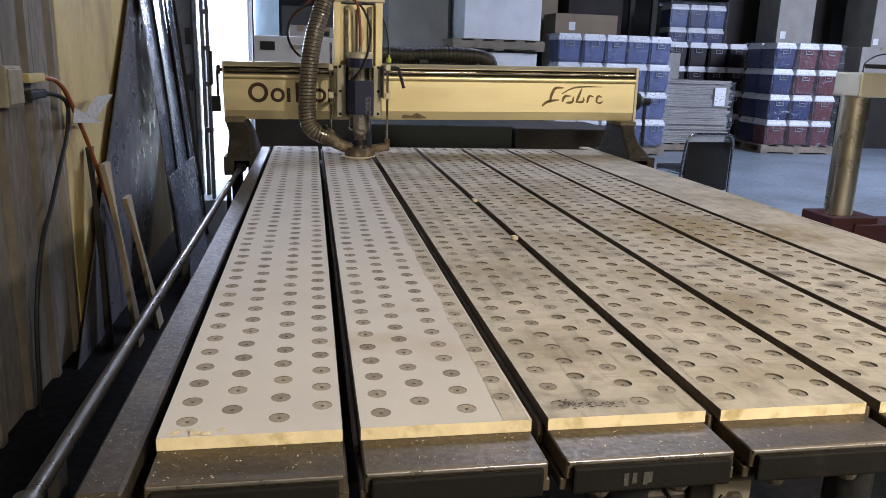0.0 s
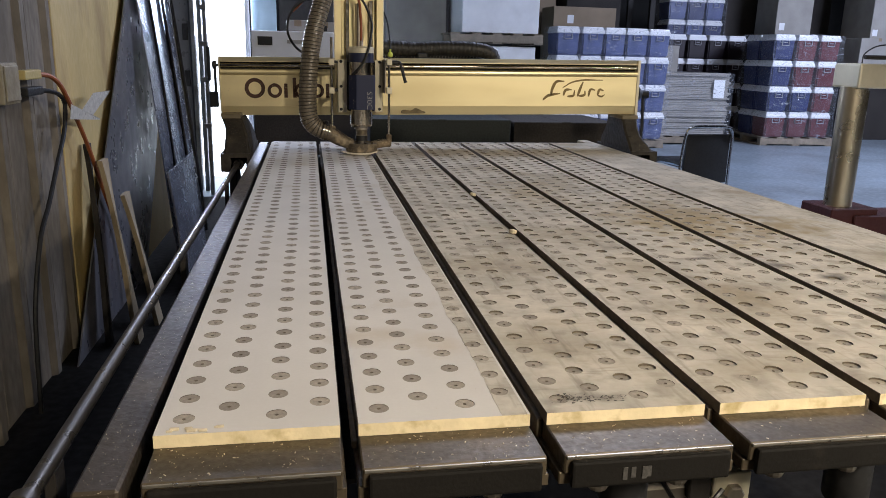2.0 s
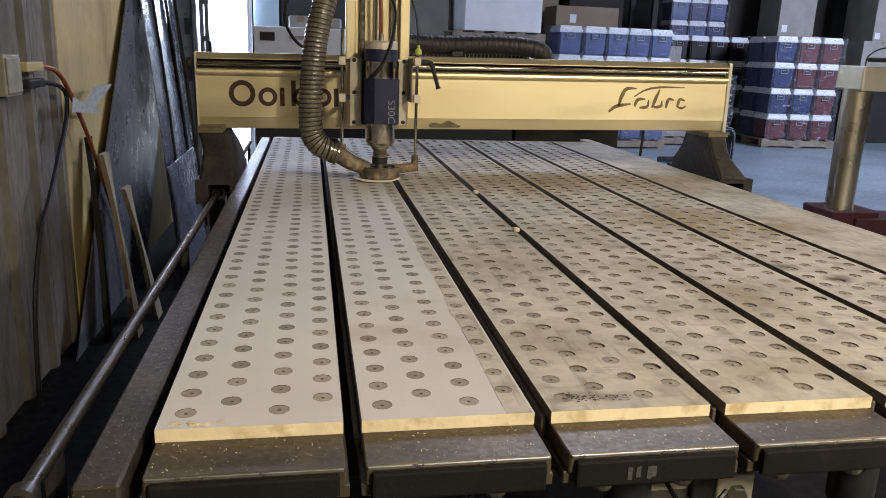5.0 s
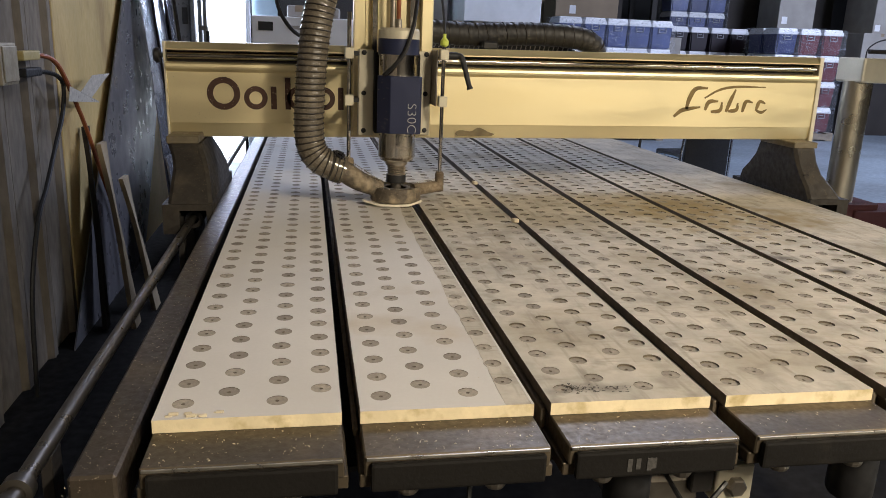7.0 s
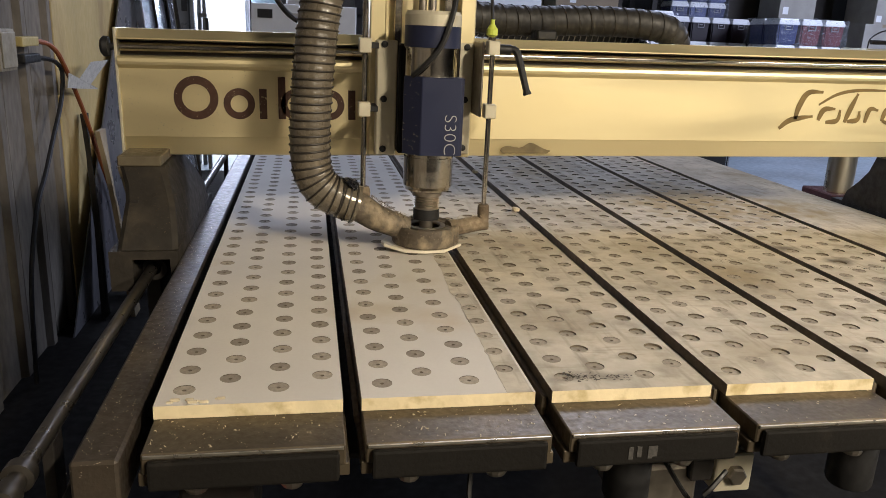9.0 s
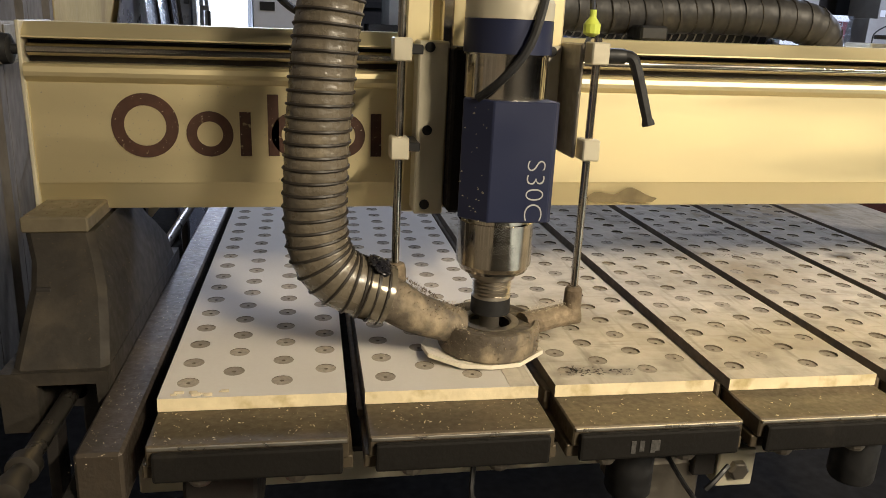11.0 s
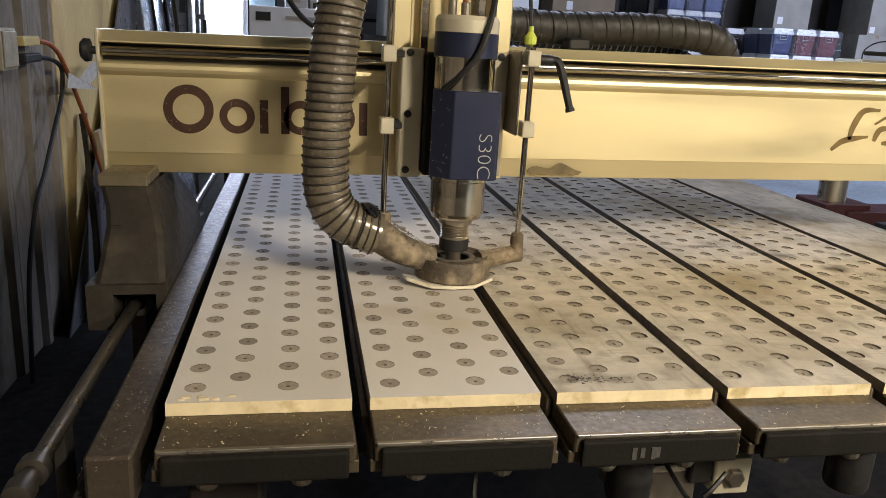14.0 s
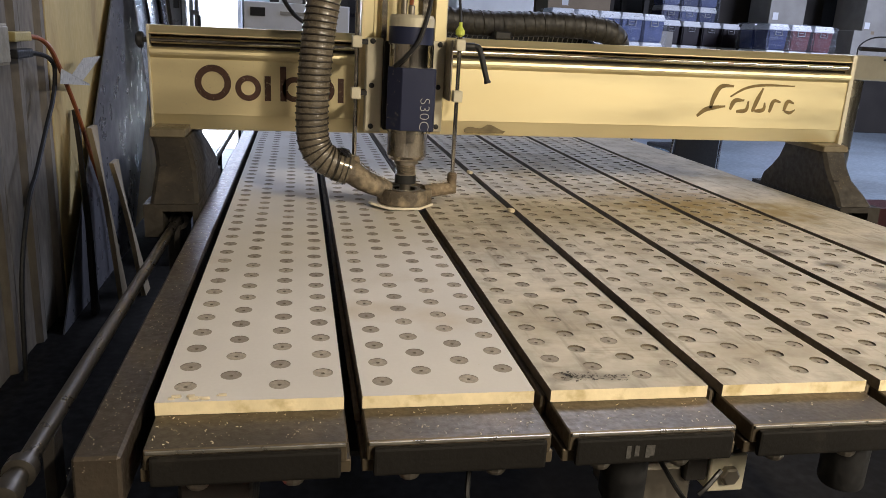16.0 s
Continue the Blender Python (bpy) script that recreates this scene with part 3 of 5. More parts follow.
# ---- the router table ----


def board(k, table, milled, bored=True):
    """One spoil board with a field of bored holes."""
    bm = bmesh.new()
    x0 = k * P
    lanes = (0.0, 0.0468, 0.0947, 0.143, W)
    top, low = T, T - 0.014
    rows = int((BOARD_BACK - 0.02) / ROW) if bored else 0
    segs = 16
    spots = []

    def quad(xa, xb, ya, yb):
        v = [bm.verts.new(q) for q in ((xa, ya, top), (xb, ya, top), (xb, yb, top), (xa, yb, top))]
        bm.faces.new(v)

    for c in range(4):
        xa, xb = x0 + lanes[c], x0 + lanes[c + 1]
        ys = ROW0[c] - ROW / 2
        quad(xa, xb, 0.0, ys)
        for r in range(rows):
            ya, yb = ys + r * ROW, ys + (r + 1) * ROW
            cx, cy = x0 + COLS[c] + random.uniform(-0.0012, 0.0012), (ya + yb) / 2 + random.uniform(-0.001, 0.001)
            spots.append((cx, cy))
            inner, deep, outer = [], [], []
            for i in range(segs):
                a = 2 * math.pi * (i + 0.5) / segs - math.pi / 4 - math.pi / segs
                ca, sa = math.cos(a), math.sin(a)
                s = 1 / max(abs(ca), abs(sa))
                u, v = ca * s, sa * s
                outer.append(bm.verts.new((xa + (xb - xa) * (u + 1) / 2, ya + (yb - ya) * (v + 1) / 2, top)))
                inner.append(bm.verts.new((cx + HOLE * ca, cy + HOLE * sa, top)))
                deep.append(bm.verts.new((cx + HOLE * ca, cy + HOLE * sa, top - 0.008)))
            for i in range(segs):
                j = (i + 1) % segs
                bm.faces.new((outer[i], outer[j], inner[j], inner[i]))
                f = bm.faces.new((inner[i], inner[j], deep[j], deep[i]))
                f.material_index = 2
        quad(xa, xb, ys + rows * ROW, BOARD_BACK)
    # worn front edge and the sides
    n = 26
    for ya, yb, xa, xb, steps in ((0, 0, x0, x0 + W, n), (0, BOARD_BACK, x0 + W, x0 + W, 1), (BOARD_BACK, BOARD_BACK, x0 + W, x0, 1), (BOARD_BACK, 0, x0, x0, 1)):
        for s in range(steps):
            p, q = s / steps, (s + 1) / steps
            A, B = (xa + (xb - xa) * p, ya + (yb - ya) * p), (xa + (xb - xa) * q, ya + (yb - ya) * q)
            v = [bm.verts.new((*A, low)), bm.verts.new((*B, low)), bm.verts.new((*B, top)), bm.verts.new((*A, top))]
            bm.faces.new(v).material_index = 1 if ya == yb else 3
    me = bpy.data.meshes.new("spoil_board")
    bm.to_mesh(me)
    bm.free()
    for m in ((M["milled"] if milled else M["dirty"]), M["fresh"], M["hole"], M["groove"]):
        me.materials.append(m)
    ob = new("spoil_board", me)
    ob.parent = table
    ob["label"] = "freshly skimmed pale fibreboard strip" if milled else "worn dirty fibreboard strip"
    return ob, spots


def plug_mesh(depth, material):
    bm = bmesh.new()
    n = 12
    z = -depth
    c = bm.verts.new((0, 0, z - 0.003))
    a = [bm.verts.new((0.0022 * math.cos(2 * math.pi * i / n), 0.0022 * math.sin(2 * math.pi * i / n), z)) for i in range(n)]
    b = [bm.verts.new(((HOLE + 0.0003) * math.cos(2 * math.pi * i / n), (HOLE + 0.0003) * math.sin(2 * math.pi * i / n), z)) for i in range(n)]
    for i in range(n):
        j = (i + 1) % n
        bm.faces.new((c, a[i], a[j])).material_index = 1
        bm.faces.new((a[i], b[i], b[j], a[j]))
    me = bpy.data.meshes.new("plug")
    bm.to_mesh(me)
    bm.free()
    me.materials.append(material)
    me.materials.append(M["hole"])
    return me


def router_table():
    t = thing("router_table", "long bed of a flatbed router with slotted strips and drilled boards", "machine bed")
    for k in range(7):
        x0 = k * P
        ex = bmesh.new()
        box(x0, x0 + W, BED_FRONT, BED_BACK, T - 0.036, T - 0.0145, 0.0015, ex)
        box(x0 - 0.004, x0 + W + 0.004, BED_FRONT + 0.004, BED_BACK, T - 0.050, T - 0.0362, 0.001, ex)
        part("bed_strip", ex, M["bed"], t, "brown-grey anodised aluminium strip")
        part("strip_web", box(x0 + 0.02, x0 + W - 0.02, BED_FRONT + 0.05, BED_BACK, T - 0.075, T - 0.0502), M["cast_dark"], t)
        part("worn_edge", box(x0 + 0.002, x0 + W - 0.002, BED_FRONT - 0.0022, BED_FRONT - 0.0002, T - 0.0185, T - 0.0152, 0.0004), M["bright_edge"], t)
        cap = part("end_cap", box(x0 + 0.006, x0 + W - 0.006, BED_FRONT - 0.008, BED_FRONT - 0.0003, T - 0.049, T - 0.0192, 0.003, None, 2), M["black"], t, "black plastic end cap")
        if k == 2:
            bm = None
            for i, dx in enumerate((0.06, 0.069, 0.081, 0.086)):
                bm = box(x0 + dx, x0 + dx + 0.005, BED_FRONT - 0.0087, BED_FRONT - 0.0081, T - 0.042 + 0.002 * (i % 2), T - 0.028, 0.0, bm)
            part("rubbed_mark", bm, M["faint"], cap, "pale rubbed-off mark")
        for dx in (0.045, 0.135):
            part("bolt", lathe([(0.010, T - 0.066), (0.012, T - 0.062), (0.012, T - 0.0505)], Matrix.Translation((x0 + dx, BED_FRONT + 0.02, 0)), 12), M["steel_dull"], t)
        if k:
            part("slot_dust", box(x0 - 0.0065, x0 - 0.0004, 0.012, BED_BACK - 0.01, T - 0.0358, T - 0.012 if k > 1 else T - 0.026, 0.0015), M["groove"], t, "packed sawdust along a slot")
    # rails beside the strips
    part("side_rail", box(-0.061, -0.019, -0.068, BED_BACK, T - 0.075, T - 0.018, 0.003), M["rail"], t, "dark brown-grey aluminium side rail")
    part("side_rail", box(7 * P - 0.0185, 7 * P + 0.03, -0.08, BED_BACK, T - 0.075, T - 0.002, 0.003), M["dirty"], t, "dusty side rail")
    part("side_lip", box(-0.078, -0.0615, -0.06, BED_BACK, T - 0.11, T - 0.068, 0.002), M["cast_dark"], t)
    for x, z in ((-0.111, 0.858), (1.527, 0.858)):
        at = Matrix.Translation((x, 0, z)) @ pose(0, 0, 0, -90)
        rod = part("guide_rod", lathe([(0.0092, -0.06), (0.0092, 2.75)], at, 18), M["rod_steel"], t, "grimy steel guide rod", True)
        part("rod_cap", lathe([(0.007, -0.092), (0.0125, -0.090), (0.0135, -0.084), (0.0135, -0.072), (0.011, -0.070), (0.011, -0.060)], at, 20), M["rod_steel"], rod, "", True)
        part("rod_collar", lathe([(0.0095, -0.052), (0.0150, -0.050), (0.0150, -0.036), (0.0095, -0.034)], at, 20, None, False), M["rod_steel"], rod, "", True)
    part("rod_beam", box(-0.126, -0.0845, 0.02, BED_BACK, 0.67, 0.745, 0.003), M["cast_dark"], t)
    part("rod_beam", box(1.49, 1.535, 0.02, BED_BACK, 0.67, 0.745, 0.003), M["cast_dark"], t)
    for y in (0.03, 0.9, 1.8, 2.68):
        for x in (-0.111, 1.527):
            part("rod_stand", box(x - 0.006, x + 0.006, y, y + 0.03, 0.7452, 0.850, 0.001), M["cast_dark"], t)
    # the frame under the front
    br = part("bolt_bracket", box(0.674, 0.726, 0.085, 0.112, 0.700, 0.755, 0.002), M["plate"], t, "bare metal bracket")
    part("hex_bolt", lathe([(0.0135, 0), (0.0135, 0.008), (0.011, 0.0105)], Matrix.Translation((0.700, 0.0845, 0.727)) @ pose(0, 0, 0, 90), 6), M["steel_dull"], br, "hexagonal bolt head")
    part("bracket_stay", box(0.642, 0.6735, 0.09, 0.16, 0.715, T - 0.0765, 0.002), M["cast_dark"], br)
    for x in (0.505, 0.79, 1.1):
        part("vacuum_port", lathe([(0.024, 0.768), (0.026, 0.772), (0.026, 0.8245)], Matrix.Translation((x, -0.005, 0)), 18), M["rubber"], t, "black rubber port", True)
    for x, y in ((0.05, 0.08), (1.36, 0.08), (0.05, 2.78), (1.36, 2.78)):
        part("leg", box(x - 0.05, x + 0.05, y - 0.05, y + 0.05, 0, 0.6645, 0.004), M["cast_dark"], t)
    for x in (0.05, 1.36):
        part("bed_beam", box(x - 0.04, x + 0.04, 0.05, 2.83, 0.665, 0.8185, 0.004), M["cast_dark"], t)
    # added sheet, keeps the lit floor from showing through the slots
    part("bed_pan", box(-0.02, 1.43, 0.02, BED_BACK, 0.8187, 0.8247), M["cast_dark"], t, "added dark sheet closing the slots from below")
    part("red_stretcher", box(0.0, 0.10, 0.0, 0.029, 0.62, 0.70, 0.003), M["red"], t, "red painted frame piece")
    part("junction_box", box(0.56, 0.66, 0.10, 0.2, 0.66, 0.7345, 0.006), M["steel_dull"], t, "blue-grey metal box")
    for pts in (((0.33, 0.02, 0.80), (0.325, 0.0, 0.77), (0.335, 0.005, 0.74), (0.325, 0.03, 0.66)), ((0.58, 0.08, 0.78), (0.60, 0.0, 0.74), (0.66, -0.01, 0.70), (0.72, 0.05, 0.64)), ((0.63, -0.002, 0.79), (0.61, -0.01, 0.775), (0.60, -0.01, 0.765))):
        part("cable", tube(pts, 0.003, 16, 6), M["rubber"], t, "black cable", True)
    # boards, plugs
    flush, sunk = plug_mesh(0.0006, M["plug"]), plug_mesh(0.0013, M["plug_dirty"])
    for k in range(7):
        milled = k < 2
        ob, spots = board(k, t, milled, k < 6)
        for x, y in spots:
            p = new("plug", flush if milled else sunk)
            p.parent = ob
            p.matrix_basis = pose(x, y, T - (0 if milled else random.uniform(-0.0012, 0.0016)), 0, 0, random.uniform(0, 360))
    return t


def skin(table):
    """The last dirty margin of the second board, in short lengths that the cutter lifts off."""
    holder = thing("old_skin", "dirty uncut margin of a fibreboard strip, milled off in lengths", "board surface")
    xa, xb, xc = P + 0.1545, P + W - 0.003, P + COLS[3]
    pieces = []
    n = int((BOARD_BACK - 0.03) / ROW)
    rnd = random.Random(5)
    segs = 16
    edge = [rnd.uniform(-0.004, 0.0025) for _ in range(n + 2)]
    for r in range(n):
        ya, yb = ROW0[3] - ROW / 2 + r * ROW, ROW0[3] + ROW / 2 + r * ROW
        if r == 0:
            ya = 0.0
        cy = ROW0[3] + r * ROW
        bm = bmesh.new()
        out_t, in_t, out_b, in_b = [], [], [], []
        for i in range(segs):
            a = 2 * math.pi * (i + 0.5) / segs - math.pi / 4 - math.pi / segs
            ca, sa = math.cos(a), math.sin(a)
            s = 1 / max(abs(ca), abs(sa))
            u, v = ca * s, sa * s
            left = xa + edge[r] + (edge[r + 1] - edge[r]) * (v + 1) / 2
            x = left + (xb - left) * (u + 1) / 2
            if u < -0.99 and abs(v) < 0.9:
                x += rnd.uniform(-0.0012, 0.0012)
            y = ya + (yb - ya) * (v + 1) / 2
            for lst, z in ((out_t, T + 0.0005), (out_b, T + 0.0001)):
                lst.append(bm.verts.new((x, y, z)))
            for lst, z in ((in_t, T + 0.0004), (in_b, T + 0.0001)):
                lst.append(bm.verts.new((xc + HOLE * 0.93 * ca, cy + HOLE * 0.93 * sa, z)))
        for i in range(segs):
            j = (i + 1) % segs
            for q in ((out_t[i], out_t[j], in_t[j], in_t[i]), (out_b[j], out_b[i], in_b[i], in_b[j]), (out_b[i], out_b[j], out_t[j], out_t[i]), (in_t[i], in_t[j], in_b[j], in_b[i])):
                bm.faces.new(q)
        ob = part("skin_piece", bm, M["dirty"], holder)
        pieces.append((ob, (xa + xb) / 2, (ya + yb) / 2))
    return pieces


def loose_chips():
    """Milling chips strewn over the bed's front and side."""
    bm = bmesh.new()
    rnd = random.Random(11)

    def chip(x, y, z, s):
        m = pose(x, y, z + s * 0.2, rnd.uniform(-25, 25), rnd.uniform(-25, 25), rnd.uniform(0, 360))
        v = [bm.verts.new(m @ Vector(q)) for q in ((-s, -s * 0.35, 0), (s, -s * 0.2, 0), (s * 0.8, s * 0.4, 0), (-s * 0.7, s * 0.3, s * 0.2), (0, 0, s * 0.5))]
        for q in ((0, 1, 4), (1, 2, 4), (2, 3, 4), (3, 0, 4)):
            bm.faces.new([v[i] for i in q])

    for k in range(7):
        for _ in range((110, 120, 60, 25, 20, 15, 10)[k]):
            chip(k * P + rnd.uniform(0.003, W - 0.003), rnd.uniform(BED_FRONT + 0.002, -0.002), T - 0.0142, rnd.choice((0.0006, 0.0008, 0.001, 0.0016)))
    for _ in range(900):
        chip(rnd.uniform(-0.059, -0.023), -0.1 + 2.8 * rnd.random() ** 1.1, T - 0.0178, rnd.choice((0.0005, 0.0007, 0.001)))
    for _ in range(160):
        chip(rnd.uniform(0, 0.38), rnd.uniform(0.01, 2.2), T + 0.0002, rnd.choice((0.0005, 0.0008)))
    ob = part("wood_chips", bm, M["chips"])
    tagged(ob, "pale milling chips strewn over the bed", "wood chips", kind="stuff")
    for x, y in ((0.607, 1.30), (0.600, 0.845)):
        ob = part("wood_scrap", box(-0.008, 0.008, -0.006, 0.006, 0, 0.009, 0.002), M["chips"])
        ob.matrix_world = pose(x - 0.006, y, T + 0.0002, 6, 10, 30)
        tagged(ob, "small pale scrap of wood at a slot", "wood scrap")
    # dark scuffs and torn spots on the old boards
    own = bmesh.new()
    for x, y, w, d, n in ((0.455, 0.030, 0.030, 0.010, 70), (0.445, 0.038, 0.014, 0.008, 30), (0.500, 0.028, 0.02, 0.008, 26), (0.87, 0.47, 0.05, 0.012, 40), (0.83, 0.62, 0.03, 0.01, 30), (0.90, 0.60, 0.012, 0.01, 18), (0.60, 0.46, 0.006, 0.012, 14), (1.12, 0.42, 0.08, 0.014, 60), (1.05, 0.90, 0.05, 0.02, 40), (0.70, 0.9, 0.03, 0.01, 16), (0.52, 0.75, 0.02, 0.008, 14)):
        for _ in range(n):
            px, py = rnd.gauss(x, w * 0.5), rnd.gauss(y, d * 0.5)
            if (px % P) > W - 0.004 or py < 0.004:
                continue
            s = rnd.uniform(0.0006, 0.0022)
            m = pose(px, py, T + 0.0003, 0, 0, rnd.uniform(-60, 60))
            own.faces.new([own.verts.new(m @ Vector(q)) for q in ((-s, -s * 0.4, 0), (s * 0.8, -s * 0.5, 0.0002), (s, s * 0.3, 0.0002), (-s * 0.6, s * 0.5, 0))])
    tagged(part("scuffs", own, M["scuff"]), "dark scuffs and torn flakes on the old boards", "scuffs", kind="stuff")
    own = None
    for _ in range(40):
        x, y, s = rnd.gauss(0.06, 0.035), rnd.gauss(2.64, 0.012), rnd.uniform(0.002, 0.007)
        own = box(x, x + s * 1.6, y - s, y + s, T - 0.0143, T - 0.0143 + s * 0.9, s * 0.2, own)
    tagged(part("dark_crumbs", own, M["rubber"]), "dark crumbs at the bed's far end", "crumbs", kind="stuff")
    bm = None
    rnd = random.Random(2)
    for _ in range(9):
        x, y, s = 0.010 + rnd.uniform(0, 0.05), rnd.uniform(0.002, 0.012), rnd.uniform(0.002, 0.006)
        bm = box(x, x + s * 2, y - s * 0.4, y + s * 0.5, T - 0.0005, T + s * 0.5, s * 0.2, bm)
    tagged(part("fibre_crumbs", bm, M["chips"]), "torn pale fibreboard crumbs at the board's corner", "crumbs", kind="stuff")


# ---- the gantry ----
BEAM_X0, BEAM_X1 = -0.176, 1.528


def gantry():
    g = thing("gantry", "pale gold aluminium gantry beam on grey cast side posts", "gantry")
    outline = [(0.010, 1.029), (0.007, 1.030), (0.0008, 1.062), (0.0, 1.0635), (0.0, 1.184), (-0.003, 1.186), (-0.0075, 1.191), (-0.0085, 1.196), (-0.0075, 1.202), (-0.004, 1.205),
               (0.020, 1.206), (0.020, 1.232), (-0.003, 1.234), (-0.003, 1.236), (0.012, 1.252), (0.11, 1.252), (0.11, 1.030)]
    beam = part("beam", prism(outline, BEAM_X0, BEAM_X1), M["gold"], g, "pale gold brushed aluminium beam")
    part("linear_rail", lathe([(0.0075, BEAM_X0 + 0.002), (0.0075, BEAM_X1 - 0.002)], Matrix.Translation((0, 0.0085, 1.2205)) @ pose(0, 0, 0, 0, 90), 14), M["steel"], beam, "polished linear rail", True)
    part("rail_bed", box(BEAM_X0 + 0.001, BEAM_X1 - 0.001, 0.0165, 0.0198, 1.2065, 1.2315), M["cast_dark"], beam)
    # painted marks: plain shapes where the makers' names stand
    for cx, cz, r0, r1 in ((-0.0475, 1.134, 0.0245, 0.039), (0.028, 1.1245, 0.0155, 0.028), (0.130, 1.1245, 0.0155, 0.028), (0.191, 1.1245, 0.0155, 0.028)):
        part("painted_ring", annulus(cx, cz, r0, r1, -0.0003, 0, 360, 36), M["letters"], beam, "dark brown painted ring, chipped")
    for x0, z1 in ((0.064, 1.152), (0.098, 1.174), (0.226, 1.152)):
        part("painted_bar", box(x0, x0 + 0.0135, -0.0009, -0.0003, 1.0975, z1), M["letters"], beam, "dark brown painted bar, chipped")

    def stroke(pts, w):
        own = bmesh.new()
        line = curve_points([(x, 0, z) for x, z in pts], 10 * (len(pts) - 1))
        n = len(line) - 1
        rows = []
        for i, p in enumerate(line):
            d = (line[min(i + 1, n)] - line[max(i - 1, 0)]).normalized()
            s = Vector((-d.z, 0, d.x)) * w * (0.45 + 0.55 * math.sin(math.pi * min(1, 0.08 + i / n)))
            rows.append([own.verts.new((q.x, y, q.z)) for q, y in ((p + s, -0.0003), (p - s, -0.0003), (p - s, -0.0009), (p + s, -0.0009))])
        for a, b in zip(rows, rows[1:]):
            for i in range(4):
                own.faces.new((a[i], a[(i + 1) % 4], b[(i + 1) % 4], b[i]))
        part("painted_stroke", own, M["gold_letters"], beam, "bronze painted stroke")

    dz = -0.026
    for pts, w in (([(1.116, 1.116), (1.136, 1.132), (1.160, 1.138), (1.190, 1.142)], 0.0050),
                   ([(1.150, 1.136), (1.156, 1.164), (1.172, 1.190), (1.206, 1.192)], 0.0055),
                   ([(1.204, 1.134), (1.214, 1.156), (1.240, 1.158)], 0.0050), ([(1.222, 1.130), (1.248, 1.134), (1.252, 1.156)], 0.0045),
                   ([(1.266, 1.130), (1.276, 1.160), (1.288, 1.190)], 0.0050), ([(1.272, 1.132), (1.296, 1.136), (1.298, 1.154)], 0.0045),
                   ([(1.314, 1.130), (1.322, 1.158), (1.342, 1.156)], 0.0045), ([(1.354, 1.134), (1.362, 1.158), (1.380, 1.154)], 0.0045),
                   ([(1.356, 1.134), (1.372, 1.130), (1.386, 1.138)], 0.0035),
                   ([(1.200, 1.166), (1.240, 1.188), (1.290, 1.197), (1.375, 1.197)], 0.0030)):
        stroke([(x + 0.003, z + dz) for x, z in pts], w * 1.15)
    # flat dark patch at the beam's lower edge
    own = bmesh.new()
    rim = [own.verts.new((0.575 + 0.045 * math.cos(a) * (1.0 + 0.25 * math.sin(3 * a)), -0.0004, 1.0355 + max(0.0, 0.017 * math.sin(a)) * (1 + 0.3 * math.cos(5 * a)))) for a in [math.pi * i / 18 for i in range(19)]]
    own.faces.new(rim)
    part("smudge", own, M["smudge"], beam, "dark ragged patch")
    for x0, x1 in ((BEAM_X0 - 0.005, BEAM_X0 - 0.0002), (BEAM_X1 + 0.0002, BEAM_X1 + 0.012)):
        part("end_plate", box(x0, x1, -0.004, 0.115, 1.018, 1.253, 0.001), M["plate"], beam)
    part("knob", lathe([(0.006, 0), (0.006, 0.006), (0.017, 0.008), (0.018, 0.016), (0.013, 0.021)], Matrix.Translation((BEAM_X0 - 0.0052, 0.0, 1.2205)) @ pose(0, 0, 0, 0, -90), 18), M["rubber"], g, "black knob", True)
    for left in (True, False):
        # a pale ledge under the beam, a cast post that leans forward, and its foot astride the rod
        if left:
            led = (-0.172, -0.100, -0.088, 0.11, 1.0235, 1.0415)
            rows = [(-0.170, -0.096, -0.086, 0.11, 1.0232), (-0.158, -0.084, -0.112, 0.13, 0.996), (-0.154, -0.076, -0.134, 0.16, 0.972), (-0.156, -0.069, -0.164, 0.20, 0.941), (-0.160, -0.0645, -0.192, 0.22, 0.9036)]
            f0, f1, fy, fz, cx = -0.171, -0.0636, -0.200, (0.836, 0.9034), -0.111
        else:
            led = (1.452, 1.522, -0.055, 0.11, 1.0125, 1.0285)
            rows = [(1.455, 1.520, -0.053, 0.11, 1.0123), (1.458, 1.521, -0.07, 0.13, 0.975), (1.460, 1.526, -0.09, 0.16, 0.945), (1.464, 1.545, -0.115, 0.20, 0.915), (1.470, 1.568, -0.125, 0.22, 0.8856)]
            f0, f1, fy, fz, cx = 1.470, 1.584, -0.132, (0.826, 0.8854), 1.527
        ledge = part("ledge", box(*led, 0.002), M["ledge"], g, "pale machined ledge under the beam")
        own = bmesh.new()
        loops = []
        for xa, xb, ya, yb, z in rows:
            c = 0.008
            loops.append([own.verts.new((x, y, z)) for x, y in ((xa + c, ya), (xb - c, ya), (xb, ya + c), (xb, yb), (xa, yb), (xa, ya + c))])
        for a, b in zip(loops, loops[1:]):
            for i in range(6):
                own.faces.new((a[i], a[(i + 1) % 6], b[(i + 1) % 6], b[i]))
        own.faces.new(loops[0]), own.faces.new(loops[-1][::-1])
        post = part("side_post", own, M["cast"], g, "dusty grey cast side post", True)
        nx, ny, nz = (rows[2][0] + 0.003, rows[2][2] + 0.004, rows[2][4])
        part("post_slot", box(nx + 0.004, nx + 0.020, ny - 0.006, ny + 0.01, nz - 0.0025, nz + 0.0025, 0.001), M["cast_dark"], post, "dark slot in the casting")
        foot = bmesh.new()
        h0, h1 = (-0.135, -0.076) if left else (1.494, 1.552)
        outline = [(f0, fz[0]), (h0, fz[0]), (h0, fz[1] - 0.014), (h1, fz[1] - 0.014), (h1, fz[0]), (f1, fz[0]), (f1, fz[1]), (f0, fz[1])]
        a = [foot.verts.new((x, fy, z)) for x, z in outline]
